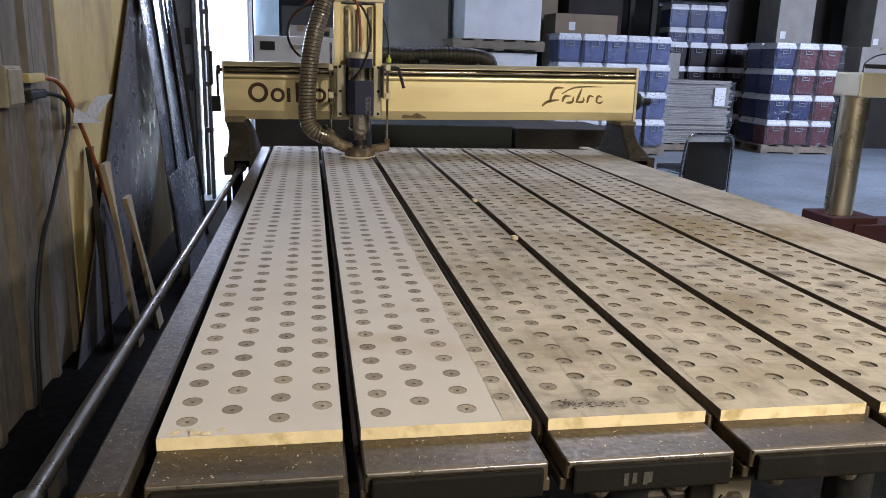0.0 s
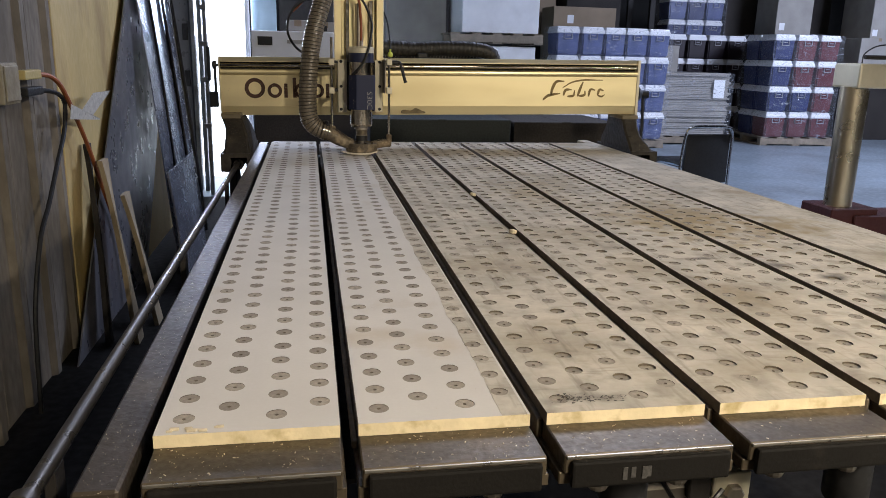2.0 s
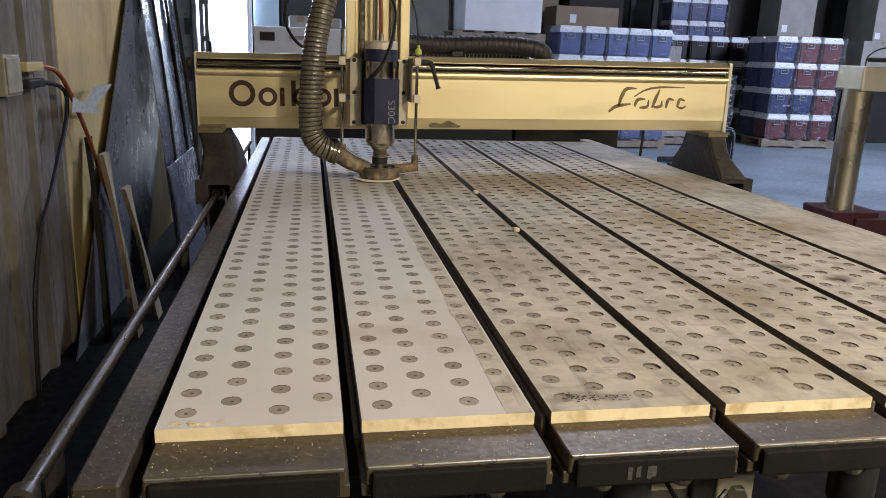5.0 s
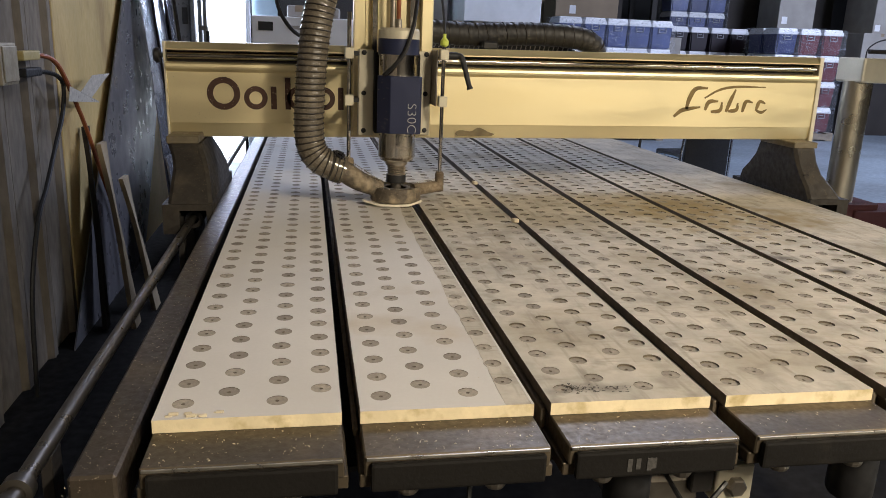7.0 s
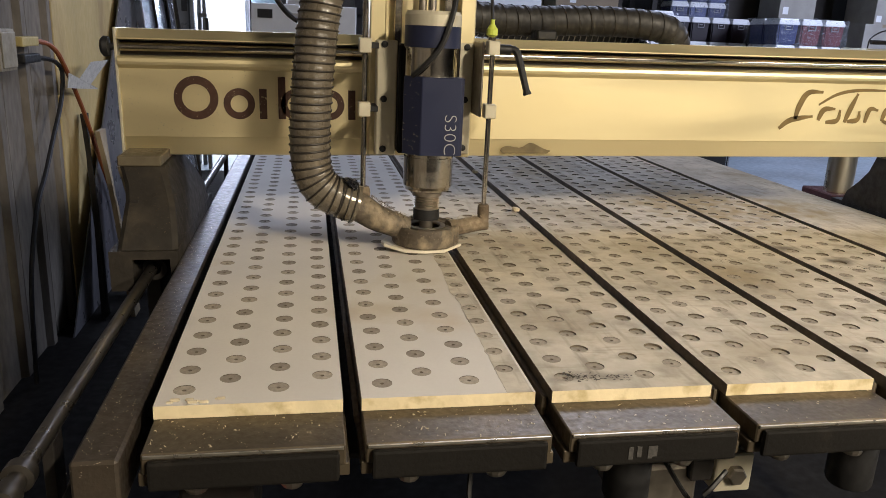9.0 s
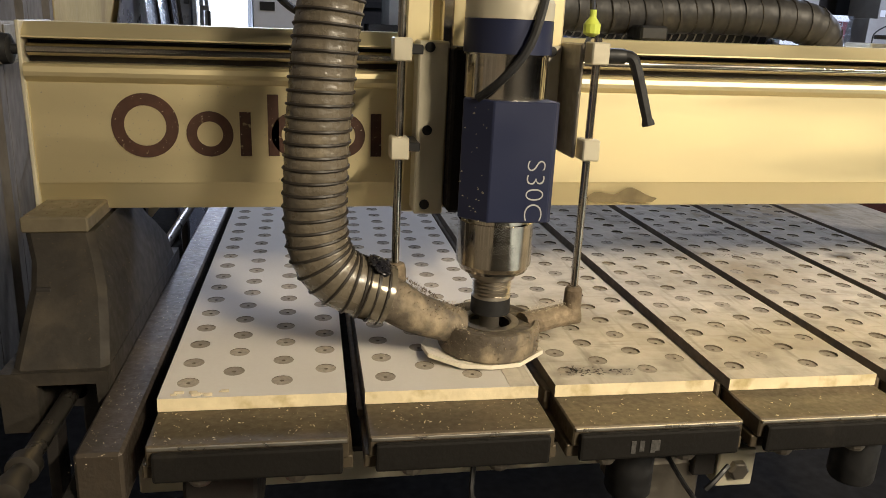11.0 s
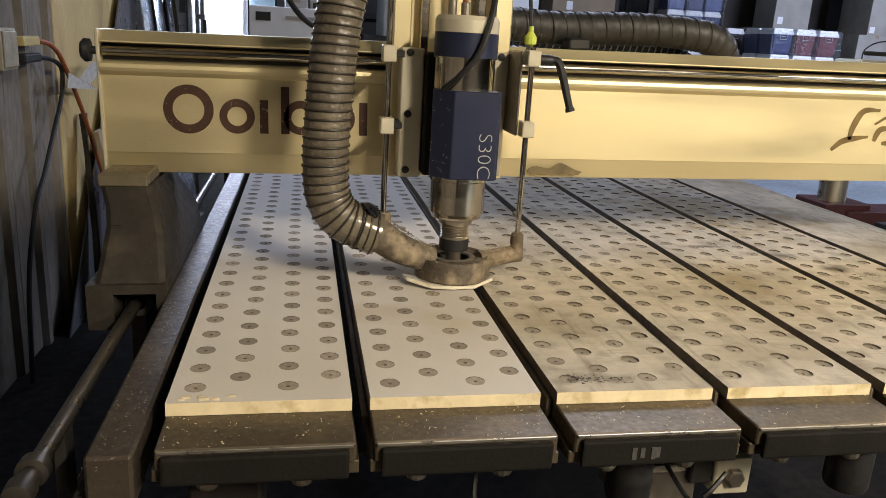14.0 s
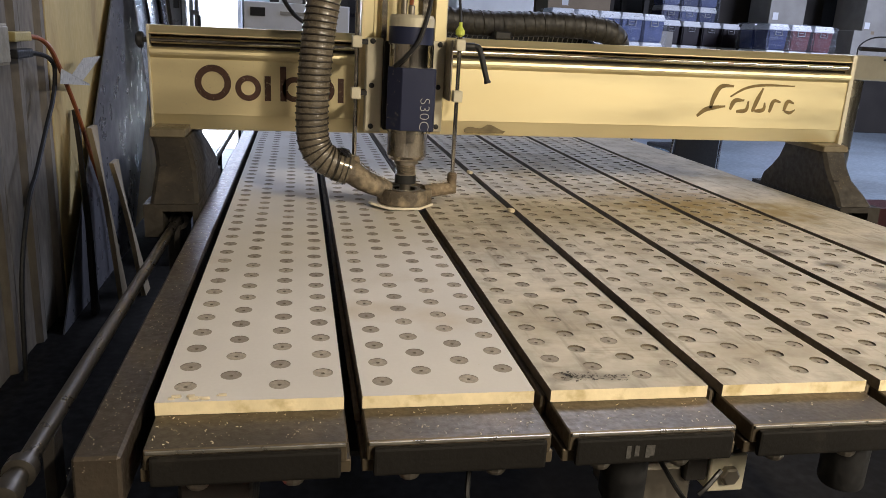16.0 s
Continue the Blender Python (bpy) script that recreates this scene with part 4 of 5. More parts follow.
        b = [foot.verts.new((x, 0.26, z)) for x, z in outline]
        foot.faces.new(a), foot.faces.new(b[::-1])
        for i in range(8):
            foot.faces.new((a[i], a[(i + 1) % 8], b[(i + 1) % 8], b[i]))
        part("foot", foot, M["cast"], g, "grey bearing foot astride the guide rod")
        part("bearing", lathe([(0.0105, fy + 0.05), (0.020, fy + 0.05), (0.020, 0.22), (0.0105, 0.22)], Matrix.Translation((cx, 0, 0.858)) @ pose(0, 0, 0, -90), 18, None, False), M["cast_dark"], g)
        rnd = random.Random(21 + left)
        dust = bmesh.new()
        for _ in range(300):
            v = rnd.random()
            k = min(3, int(v * 4))
            w = v * 4 - k
            A, B = rows[k], rows[k + 1]
            xa, xb, ya, z = (A[i] + (B[i] - A[i]) * w for i in (0, 1, 2, 4))
            r = 0.0003 + 0.0007 * rnd.random() ** 3
            x, y = rnd.uniform(xa + 0.009, xb - 0.009), ya - 0.0008
            if rnd.random() < 0.3 and left:
                x, y = xb + 0.0008, ya + rnd.uniform(0.01, 0.16)
            dust.faces.new([dust.verts.new((x + dx * r, y + dy * r, z + dz * r)) for dx, dy, dz in ((-1, 0.8, -0.5), (1, -0.8, -0.3), (0.3, 0, 0.9))])
        for _ in range(70):
            x, y, r = rnd.uniform(led[0], led[1]), rnd.uniform(led[2], -0.01), rnd.uniform(0.0004, 0.0014)
            dust.faces.new([dust.verts.new((x + dx * r, y + dy * r, led[5] + 0.0004 + dz * r)) for dx, dy, dz in ((-1, -0.6, 0), (1, -0.5, 0.3), (0.2, 0.9, 0.9))])
        tagged(part("dust_specks", dust, M["dust"], post, "pale chips clinging to the casting"), kind="stuff")
    part("under_beam", box(-0.10, 1.50, 0.03, 0.085, 0.600, 0.657, 0.003), M["plate"], g, "bare aluminium beam under the bed")
    for x0, zt in ((-0.1705, 0.8358), (1.5535, 0.8258)):
        part("drop_link", box(x0, x0 + 0.030, 0.05, 0.24, 0.60, zt, 0.003), M["cast_dark"], g)
    part("link_bar", box(-0.1695, -0.1005, 0.086, 0.13, 0.605, 0.652, 0.002), M["cast_dark"], g)
    part("link_bar", box(1.5005, 1.58, 0.086, 0.13, 0.605, 0.652, 0.002), M["cast_dark"], g)
    # milling chips stuck to the beam's face, thickest where the hose hangs
    rnd = random.Random(31)
    specks = bmesh.new()
    for _ in range(520):
        x = BEAM_X0 + 0.01 + 0.52 * rnd.random() ** 1.1
        z, r = rnd.uniform(1.066, 1.183), 0.0003 + 0.0010 * rnd.random() ** 3
        q = [specks.verts.new((x + dx * r, -0.0012 - dy * r, z + dz * r)) for dx, dy, dz in ((-1, 0, -0.5), (0.9, 0.5, -0.4), (0.2, 0, 0.9))]
        specks.faces.new(q)
    tagged(part("dust_specks", specks, M["chips"], beam, "pale chips clinging to the beam"), kind="stuff")
    part("rear_duct_clamp", box(0.60, 0.64, 0.05, 0.10, 1.2525, 1.272, 0.003), M["rubber"], g)
    return g


# ---- the head ----


def head():
    h = thing("router", "vertical router with navy spindle, lift rods and dust hose", "router")
    SX, SY = 0.358, -0.158
    col = bmesh.new()
    box(0.262, 0.290, -0.060, -0.020, 1.045, 1.486, 0.002, col)
    box(0.422, 0.450, -0.060, -0.020, 1.045, 1.486, 0.002, col)
    box(0.2903, 0.4217, -0.030, -0.020, 1.045, 1.478, 0.001, col)
    c = part("column", col, M["gold"], h, "pale gold aluminium column")
    for x in (0.305, 0.395):
        part("slide_rail", box(x, x + 0.014, -0.052, -0.0303, 1.06, 1.47, 0.002), M["steel"], c)
    part("screw", lathe([(0.007, 1.08), (0.007, 1.46)], Matrix.Translation((0.355, -0.05, 0)), 14), M["steel_dull"], c, "", True)
    part("top_plate", box(0.255, 0.457, -0.062, 0.01, 1.4865, 1.498, 0.002), M["plate"], c)
    part("carriage", box(0.268, 0.446, -0.019, 0.0165, 1.05, 1.249, 0.002), M["cast_dark"], h)
    for x0, x1, bx, yf in ((0.272, 0.307, 0.2845, -0.100), (0.413, 0.447, 0.4345, -0.070)):
        pl = part("mounting_plate", box(x0, x1, yf, -0.0605, 1.052, 1.250, 0.002), M["plate"], h, "cream coated mounting plate")
        for z in (1.064, 1.151, 1.243):
            part("socket_bolt", lathe([(0.0058, 0), (0.0058, 0.0022), (0.0040, 0.003)], Matrix.Translation((bx, yf - 0.0002, z)) @ pose(0, 0, 0, 90), 12), M["rubber"], pl, "", True)
    part("spindle_mount", box(0.3075, 0.4125, -0.125, -0.0608, 1.06, 1.245, 0.003), M["black"], h, "dark spindle mount")
    at = Matrix.Translation((SX, SY, 0))
    sp = part("spindle", lathe([(0.036, 1.286), (0.040, 1.290), (0.044, 1.284), (0.046, 1.276), (0.046, 1.240), (0.044, 1.240), (0.044, 1.196), (0.040, 1.196), (0.040, 1.062), (0.0425, 1.062), (0.0425, 1.013), (0.0385, 1.0075), (0.0382, 1.0045), (0.030, 1.004)][::-1], at, 36), M["steel"], h, "turned steel spindle", True)
    part("motor_cap", lathe([(0.0464, 1.276), (0.0464, 1.293), (0.043, 1.299), (0.012, 1.300)], at, 36), M["plate"], sp, "pale cast cap", True)
    part("motor_band", lathe([(0.0466, 1.242), (0.0466, 1.2755)], at, 36), M["navy"], sp, "navy band", True)
    own = bmesh.new()
    r = 0.0490
    pts = [(-r + 0.027, -r), (r - 0.006, -r), (r, -r + 0.006), (r * 0.92, r * 0.5), (r * 0.5, r), (-r * 0.4, r), (-r * 0.72, r * 0.3), (-r, -r + 0.027)]
    a = [own.verts.new((SX + x, SY + y, 1.0690)) for x, y in pts]
    b = [own.verts.new((SX + x, SY + y, 1.196)) for x, y in pts]
    own.faces.new(a[::-1]), own.faces.new(b)
    for i in range(len(a)):
        j = (i + 1) % len(a)
        own.faces.new((a[i], a[j], b[j], b[i]))
    bmesh.ops.bevel(own, geom=own.edges[:], offset=0.0012, segments=1, affect="EDGES")
    body = part("motor_body", own, M["navy"], sp, "navy anodised motor body")
    rs = random.Random(6)
    specks = bmesh.new()
    for _ in range(26):
        u, z, s = rs.random(), rs.uniform(1.068, 1.19), rs.uniform(0.0004, 0.0012)
        px, py = SX - r + 0.027 * u, SY - r + 0.027 * (1 - u) - 0.0009
        specks.faces.new([specks.verts.new((px + dx * s, py - dx * s, z + dz * s)) for dx, dz in ((-1, -0.6), (0.9, -0.3), (0.5, 0.9))])
    part("dust_specks", specks, M["chips"], sp, "pale dust specks")
    # lettering, reading downwards
    fc = bpy.data.curves.new("lettering", "FONT")
    fc.body, fc.size, fc.extrude, fc.align_x, fc.align_y = "S30C", 0.031, 0.0001, "CENTER", "CENTER"
    fc.offset = -0.0007
    fo = bpy.data.objects.new("lettering", fc)
    me = bpy.data.meshes.new_from_object(fo)
    bpy.data.objects.remove(fo)
    me.materials.append(M["white_ink"])
    txt = new("lettering", me)
    txt.parent = body
    txt.matrix_basis = pose(SX + 0.026, SY - r - 0.0004, 1.104) @ pose(0, 0, 0, 0, 90, 0) @ pose(0, 0, 0, 90, 0, 0) @ Matrix.Diagonal((1.02, 0.95, 1, 1))
    nut = [(0.026, 1.0038), (0.026, 0.995), (0.0225, 0.994)]
    for i in range(5):
        z = 0.993 - i * 0.0042
        nut += [(0.0225, z), (0.0195, z - 0.0021)]
    nut += [(0.0225, 0.971), (0.0225, 0.952)]
    part("collet_nut", lathe(nut[::-1], at, 30), M["steel_dull"], sp, "threaded collet nut", True)
    part("collet_ring", lathe([(0.0228, 0.952), (0.0228, 0.9705)], at, 30), M["rubber"], sp, "black ring", True)
    part("cutter", lathe([(0.012, T + 0.003), (0.012, 0.9518)], at, 14), M["steel_dull"], sp, "", True)
    # spindle cord
    part("spindle_cord", tube([(SX - 0.036, SY - 0.034, 1.197), (SX - 0.018, SY - 0.052, 1.216), (SX + 0.006, SY - 0.055, 1.246), (SX + 0.022, SY - 0.046, 1.288), (SX + 0.034, SY - 0.02, 1.335), (SX + 0.040, SY + 0.03, 1.39), (SX + 0.005, SY + 0.06, 1.47), (SX - 0.06, SY + 0.07, 1.505), (SX - 0.13, SY + 0.06, 1.49), (SX - 0.235, SY + 0.05, 1.44), (SX - 0.27, SY + 0.06, 1.36), (SX - 0.24, SY + 0.09, 1.29), (SX - 0.17, SY + 0.19, 1.25)], 0.0045, 70, 8), M["rubber"], h, "black spindle cord", True)
    part("air_line", tube([(SX + 0.002, SY + 0.03, 1.30), (SX, SY + 0.03, 1.40), (SX - 0.012, SY + 0.05, 1.48), (SX - 0.07, SY + 0.06, 1.52), (SX - 0.16, SY + 0.07, 1.50), (SX - 0.25, SY + 0.08, 1.42)], 0.005, 40, 8), M["orange"], h, "reddish brown air line", True)
    part("air_fitting", lathe([(0.007, 1.3005), (0.007, 1.318), (0.005, 1.32), (0.005, 1.335)], Matrix.Translation((SX + 0.002, SY + 0.03, 0)), 12), M["steel_dull"], h, "", True)
    part("side_cord", tube([(0.44, -0.03, 1.46), (0.462, -0.06, 1.40), (0.472, -0.08, 1.33), (0.473, -0.09, 1.27), (0.462, -0.10, 1.245)], 0.003, 24, 6), M["rubber"], h, "thin black cord", True)
    part("cord_tag", lathe([(0.004, 1.262), (0.010, 1.266), (0.010, 1.276), (0.004, 1.284), (0.004, 1.292)], Matrix.Translation((0.473, -0.092, 0)), 12), M["lime"], h, "lime green cord connector", True)
    # shoe lift rods with clamps
    for x, z0, z1, zs in ((0.2480, 1.0, 1.33, (1.241, 1.137)), (0.4645, 0.970, 1.262, (1.245, 1.139))):
        rod = part("lift_rod", lathe([(0.0046, z0), (0.0046, z1)], Matrix.Translation((x, -0.140, 0)), 14), M["steel"], h, "polished lift rod", True)
        for z in zs:
            part("clamp", box(x - 0.010, x + 0.010, -0.153, -0.127, z - 0.012, z + 0.012, 0.0015), M["plate"], rod, "cream metal clamp")
        for z in zs if x < 0.3 else ():
            part("clamp_pin", box(x + 0.0102, 0.2718, -0.138, -0.088, z - 0.005, z + 0.005, 0.001), M["rubber"], rod)
        if x > 0.3:
            part("clamp_arm", box(0.4475, 0.4525, -0.135, -0.062, zs[1] - 0.012, zs[0] + 0.010, 0.002), M["steel_dull"], rod)
    part("rod_foot", lathe([(0.0100, 0.938), (0.0110, 0.942), (0.0105, 0.970), (0.0075, 0.974)], Matrix.Translation((0.4645, -0.140, 0)), 14), M["dust"], h, "", True)
    lv = lathe([(0.0085, 0.0), (0.0085, 0.022)], Matrix.Translation((0.4733, -0.142, 1.243)) @ pose(0, 0, 0, 0, 90), 14)
    tube([(0.494, -0.142, 1.244), (0.505, -0.146, 1.240), (0.513, -0.152, 1.215), (0.521, -0.158, 1.185), (0.5255, -0.160, 1.170)], lambda u: 0.0068 - 0.0012 * u + (0.0016 if u > 0.93 else 0), 24, 10, lv)
    part("lever", lv, M["rubber"], h, "black clamping lever", True)
    # dust shoe
    own = bmesh.new()
    ring = [(0.078, -32), (0.072, -62), (0.069, -90), (0.071, -118), (0.080, -148), (0.07, 180), (0.066, 150), (0.064, 120), (0.062, 90), (0.062, 60), (0.064, 30), (0.066, 0)]
    a = [own.verts.new((SX - 0.008 + q * math.cos(radians(w)), SY + 0.006 + q * 0.92 * math.sin(radians(w)), T + 0.0035 + (0.006 if abs(w + 90) > 50 and w < 0 else 0))) for q, w in ring]
    b = [own.verts.new((v.co.x, v.co.y, v.co.z + 0.005)) for v in a]
    own.faces.new(a[::-1]), own.faces.new(b)
    for i in range(len(a)):
        own.faces.new((a[i], a[(i + 1) % len(a)], b[(i + 1) % len(a)], b[i]))
    shoe = part("dust_shoe", lathe([(0.024, T + 0.038), (0.036, T + 0.0385), (0.050, T + 0.040), (0.053, T + 0.043), (0.057, T + 0.042), (0.0590, T + 0.037), (0.0590, T + 0.012), (0.0575, T + 0.0095)], at, 40, None, False), M["shoe"], h, "dust-caked shoe", True)
    part("wear_ring", lathe([(0.0262, T + 0.0392), (0.0345, T + 0.0394), (0.0345, T + 0.0404), (0.0262, T + 0.0404)], at, 36, None, False), M["steel_dull"], shoe, "rubbed bright ring", True)
    part("shoe_pad", own, M["brush"], shoe, "pale ragged shoe pad")
    rnd = random.Random(3)
    fuzz, heap = bmesh.new(), bmesh.new()
    for _ in range(900):
        w = rnd.uniform(0, 2 * math.pi)
        q = 0.0580 + rnd.uniform(-0.002, 0.001)
        z = T + rnd.uniform(0.012, 0.042)
        p = Vector((SX + q * math.cos(w), SY + q * math.sin(w), z))
        d = Vector((math.cos(w), math.sin(w), rnd.uniform(-0.7, 1.0))) * rnd.uniform(0.001, 0.0035)
        s = Vector((-math.sin(w), math.cos(w), rnd.uniform(-1, 1))) * rnd.uniform(0.0004, 0.0011)
        fuzz.faces.new([fuzz.verts.new(v) for v in (p - s, p + s, p + d)])
    for _ in range(900):
        u = rnd.random()
        c = Vector((0.236, -0.185, 0.982)).lerp(Vector((0.315, -0.167, 0.936)), u)
        w = rnd.uniform(0, 2 * math.pi)
        q = 0.0255 - 0.006 * u
        n = Vector((0.55 * math.cos(w), math.sin(w), 0.83 * math.cos(w)))
        p = c + q * n
        d = n * rnd.uniform(0.001, 0.004)
        s = Vector((rnd.uniform(-1, 1), rnd.uniform(-1, 1), rnd.uniform(-1, 1))) * 0.0009
        fuzz.faces.new([fuzz.verts.new(v) for v in (p - s, p + s, p + d)])
    # chips heaped on the nozzle, the shoe's rim and the arm
    for _ in range(1500):
        u = rnd.random()
        if u < 0.45:
            w = rnd.gauss(2.9, 0.7)
            q = rnd.uniform(0.042, 0.060)
            p = Vector((SX + q * math.cos(w), SY + q * math.sin(w), T + 0.043 + rnd.uniform(0, 0.004)))
        elif u < 0.75:
            v = rnd.random()
            p = Vector((0.262, -0.182, 0.972)).lerp(Vector((0.325, -0.165, 0.955)), v) + Vector((rnd.uniform(-0.006, 0.006), rnd.uniform(-0.014, 0.014), rnd.uniform(0, 0.004)))
        else:
            v = rnd.random()
            p = Vector((0.405, -0.158, 0.950)).lerp(Vector((0.460, -0.140, 0.954)), v) + Vector((0, rnd.uniform(-0.011, 0.011), rnd.uniform(-0.001, 0.002)))
        r = rnd.uniform(0.0005, 0.0016)
        d = [Vector((rnd.uniform(-1, 1), rnd.uniform(-1, 1), rnd.uniform(-0.3, 1))) * r for _ in range(3)]
        heap.faces.new([heap.verts.new(p + v) for v in d])
    part("chip_heap", heap, M["chips"], shoe, "pale chips heaped on the shoe")
    part("dust_fuzz", fuzz, M["dust"], shoe, "clinging dust and fibres")
    part("nozzle", tube([(0.212, -0.187, 0.988), (0.238, -0.185, 0.978), (0.270, -0.178, 0.957), (0.320, -0.165, 0.936)], lambda u: 0.0265 - 0.006 * u, 26, 16), M["shoe"], shoe, "dusty nozzle", True)
    part("shoe_arm", tube([(0.398, -0.16, 0.934), (0.425, -0.15, 0.935), (0.447, -0.142, 0.937), (0.472, -0.140, 0.940)], lambda u: 0.0145 - 0.001 * u, 20, 12), M["dust"], shoe, "dust-caked bracket arm", True)
    part("rod_stub", lathe([(0.0135, 0.955), (0.0145, 0.960), (0.0125, 0.998), (0.0105, 1.004), (0.005, 1.0045)], Matrix.Translation((0.2480, -0.140, 0)), 16), M["dust"], shoe, "dust-caked socket of a lift rod", True)
    part("stub_web", box(0.2425, 0.2575, -0.172, -0.151, 0.955, 0.985, 0.003), M["dust"], shoe)
    # hose
    line = [(0.230, -0.186, 0.985), (0.210, -0.188, 0.992), (0.183, -0.19, 1.005), (0.163, -0.19, 1.033), (0.1575, -0.19, 1.082), (0.160, -0.19, 1.150), (0.165, -0.188, 1.215), (0.174, -0.183, 1.290), (0.189, -0.175, 1.360), (0.209, -0.16, 1.43), (0.235, -0.14, 1.50), (0.28, -0.08, 1.56), (0.33, 0.02, 1.58)]
    hose = part("hose", tube(line, 0.0322, 320, 24, None, 0.0004, 5), M["hose"], h, "translucent ribbed dust hose", True)
    part("wire", helix(line, 0.0328, 0.0017, 62, 18, 6), M["hose_wire"], hose, "dark spiral wire", True)
    tape = bmesh.new()
    bmesh.ops.create_icosphere(tape, subdivisions=4, radius=1.0)
    for v in tape.verts:
        k = 1 + 0.35 * noise.noise(v.co * 1.7) + 0.22 * noise.noise(v.co * 5.0)
        v.co = Vector((0.226 + 0.013 * k * v.co.x, -0.194 + 0.019 * k * v.co.y, 1.019 + 0.009 * k * v.co.z - 0.005 * v.co.x))
    part("tape", tape, M["tape"], hose, "crumpled black tape", True)
    ends = [(0.205, -0.188, 0.9935), (0.220, -0.1875, 0.9875), (0.235, -0.187, 0.9825)]
    band = part("hose_band", tube(ends, 0.0332, 12, 28), M["clear_band"], hose, "worn shiny cuff", True)
    part("wire", helix(ends, 0.0335, 0.0013, 3.0, 26, 5), M["hose_wire"], band, "dark spiral wire", True)
    # ribbed duct that trails behind the beam
    duct = [(0.45, 0.10, 1.300), (0.58, 0.12, 1.296), (0.74, 0.13, 1.303), (0.86, 0.13, 1.300), (0.92, 0.135, 1.283), (0.945, 0.15, 1.235)]
    d1 = part("trailing_duct", tube(duct, 0.030, 150, 16, None, 0.0007, 5), M["hose_dark"], h, "dark ribbed duct behind the beam", True)
    part("wire", helix(duct, 0.0306, 0.0011, 20, 16, 4), M["hose_wire"], d1, "", True)
    duct2 = [(0.45, 0.21, 1.292), (0.6, 0.22, 1.285), (0.74, 0.225, 1.285), (0.84, 0.225, 1.270), (0.90, 0.22, 1.235)]
    d2 = part("trailing_duct", tube(duct2, 0.027, 130, 16, None, 0.0007, 5), M["hose_dark"], h, "dark ribbed duct behind the beam", True)
    part("wire", helix(duct2, 0.0285, 0.0016, 34, 14, 4), M["steel_dull"], d2, "", True)
    return h


# ---- beside the side wall ----


def wall_things():
    o = thing("outlet_box", "grubby surface-mounted outlet box with two sockets", "outlet")
    part("box", box(-0.867, -0.80, 1.95, 2.09, 1.085, 1.218, 0.006, None, 2), M["outlet"], o)
    part("cover", box(-0.800, -0.794, 1.96, 2.08, 1.095, 1.208, 0.002), M["outlet"], o)
    part("conduit", lathe([(0.014, 1.2185), (0.014, 3.2)], Matrix.Translation((-0.848, 1.98, 0)), 12), M["outlet"], o, "", True)
    k = thing("black_cord", "black power cord hanging from a plug", "power cord")
    part("plug", box(-0.812, -0.775, 2.0905, 2.25, 1.105, 1.135, 0.006, None, 2), M["rubber"], k, "black plug")
    part("cord", tube([(-0.79, 2.25, 1.12), (-0.785, 2.36, 1.11), (-0.785, 2.46, 1.09), (-0.785, 2.51, 1.05), (-0.79, 2.48, 0.945), (-0.79, 2.354, 0.83), (-0.79, 2.218, 0.704), (-0.79, 2.097, 0.605), (-0.79, 1.972, 0.372), (-0.79, 1.92, 0.02)], 0.0085, 50, 8), M["rubber"], k, "", True)
    c = thing("orange_cord", "orange extension cord with a yellow plug", "extension cord")
    part("plug", box(-0.812, -0.778, 2.0905, 2.255, 1.160, 1.192, 0.005, None, 2), M["yellow"], c, "yellow plug")
    part("cord", tube([(-0.79, 2.25, 1.176), (-0.78, 2.35, 1.165), (-0.772, 2.43, 1.13), (-0.770, 2.52, 1.055), (-0.775, 2.619, 0.979), (-0.775, 2.748, 0.848), (-0.775, 2.884, 0.678), (-0.77, 3.05, 0.455), (-0.76, 3.12, 0.25), (-0.75, 3.16, 0.02)], 0.009, 60, 8), M["orange"], c, "", True)
    t = thing("cord_tag", "white plastic tag tied round the cords", "tag")
    own = bmesh.new()
    for q in (((-0.755, 2.45, 1.000), (-0.748, 2.85, 0.965), (-0.746, 2.84, 0.972), (-0.752, 2.47, 1.056)), ((-0.755, 2.58, 1.012), (-0.742, 2.76, 1.085), (-0.738, 3.03, 1.082), (-0.748, 2.74, 0.992))):
        v = [own.verts.new(p) for p in q]
        w = [own.verts.new((p[0] + 0.002, p[1], p[2])) for p in q]
        own.faces.new(v), own.faces.new(w[::-1])
        for i in range(4):
            own.faces.new((v[i], v[(i + 1) % 4], w[(i + 1) % 4], w[i]))
    part("tag_sheet", own, M["tag"], t)


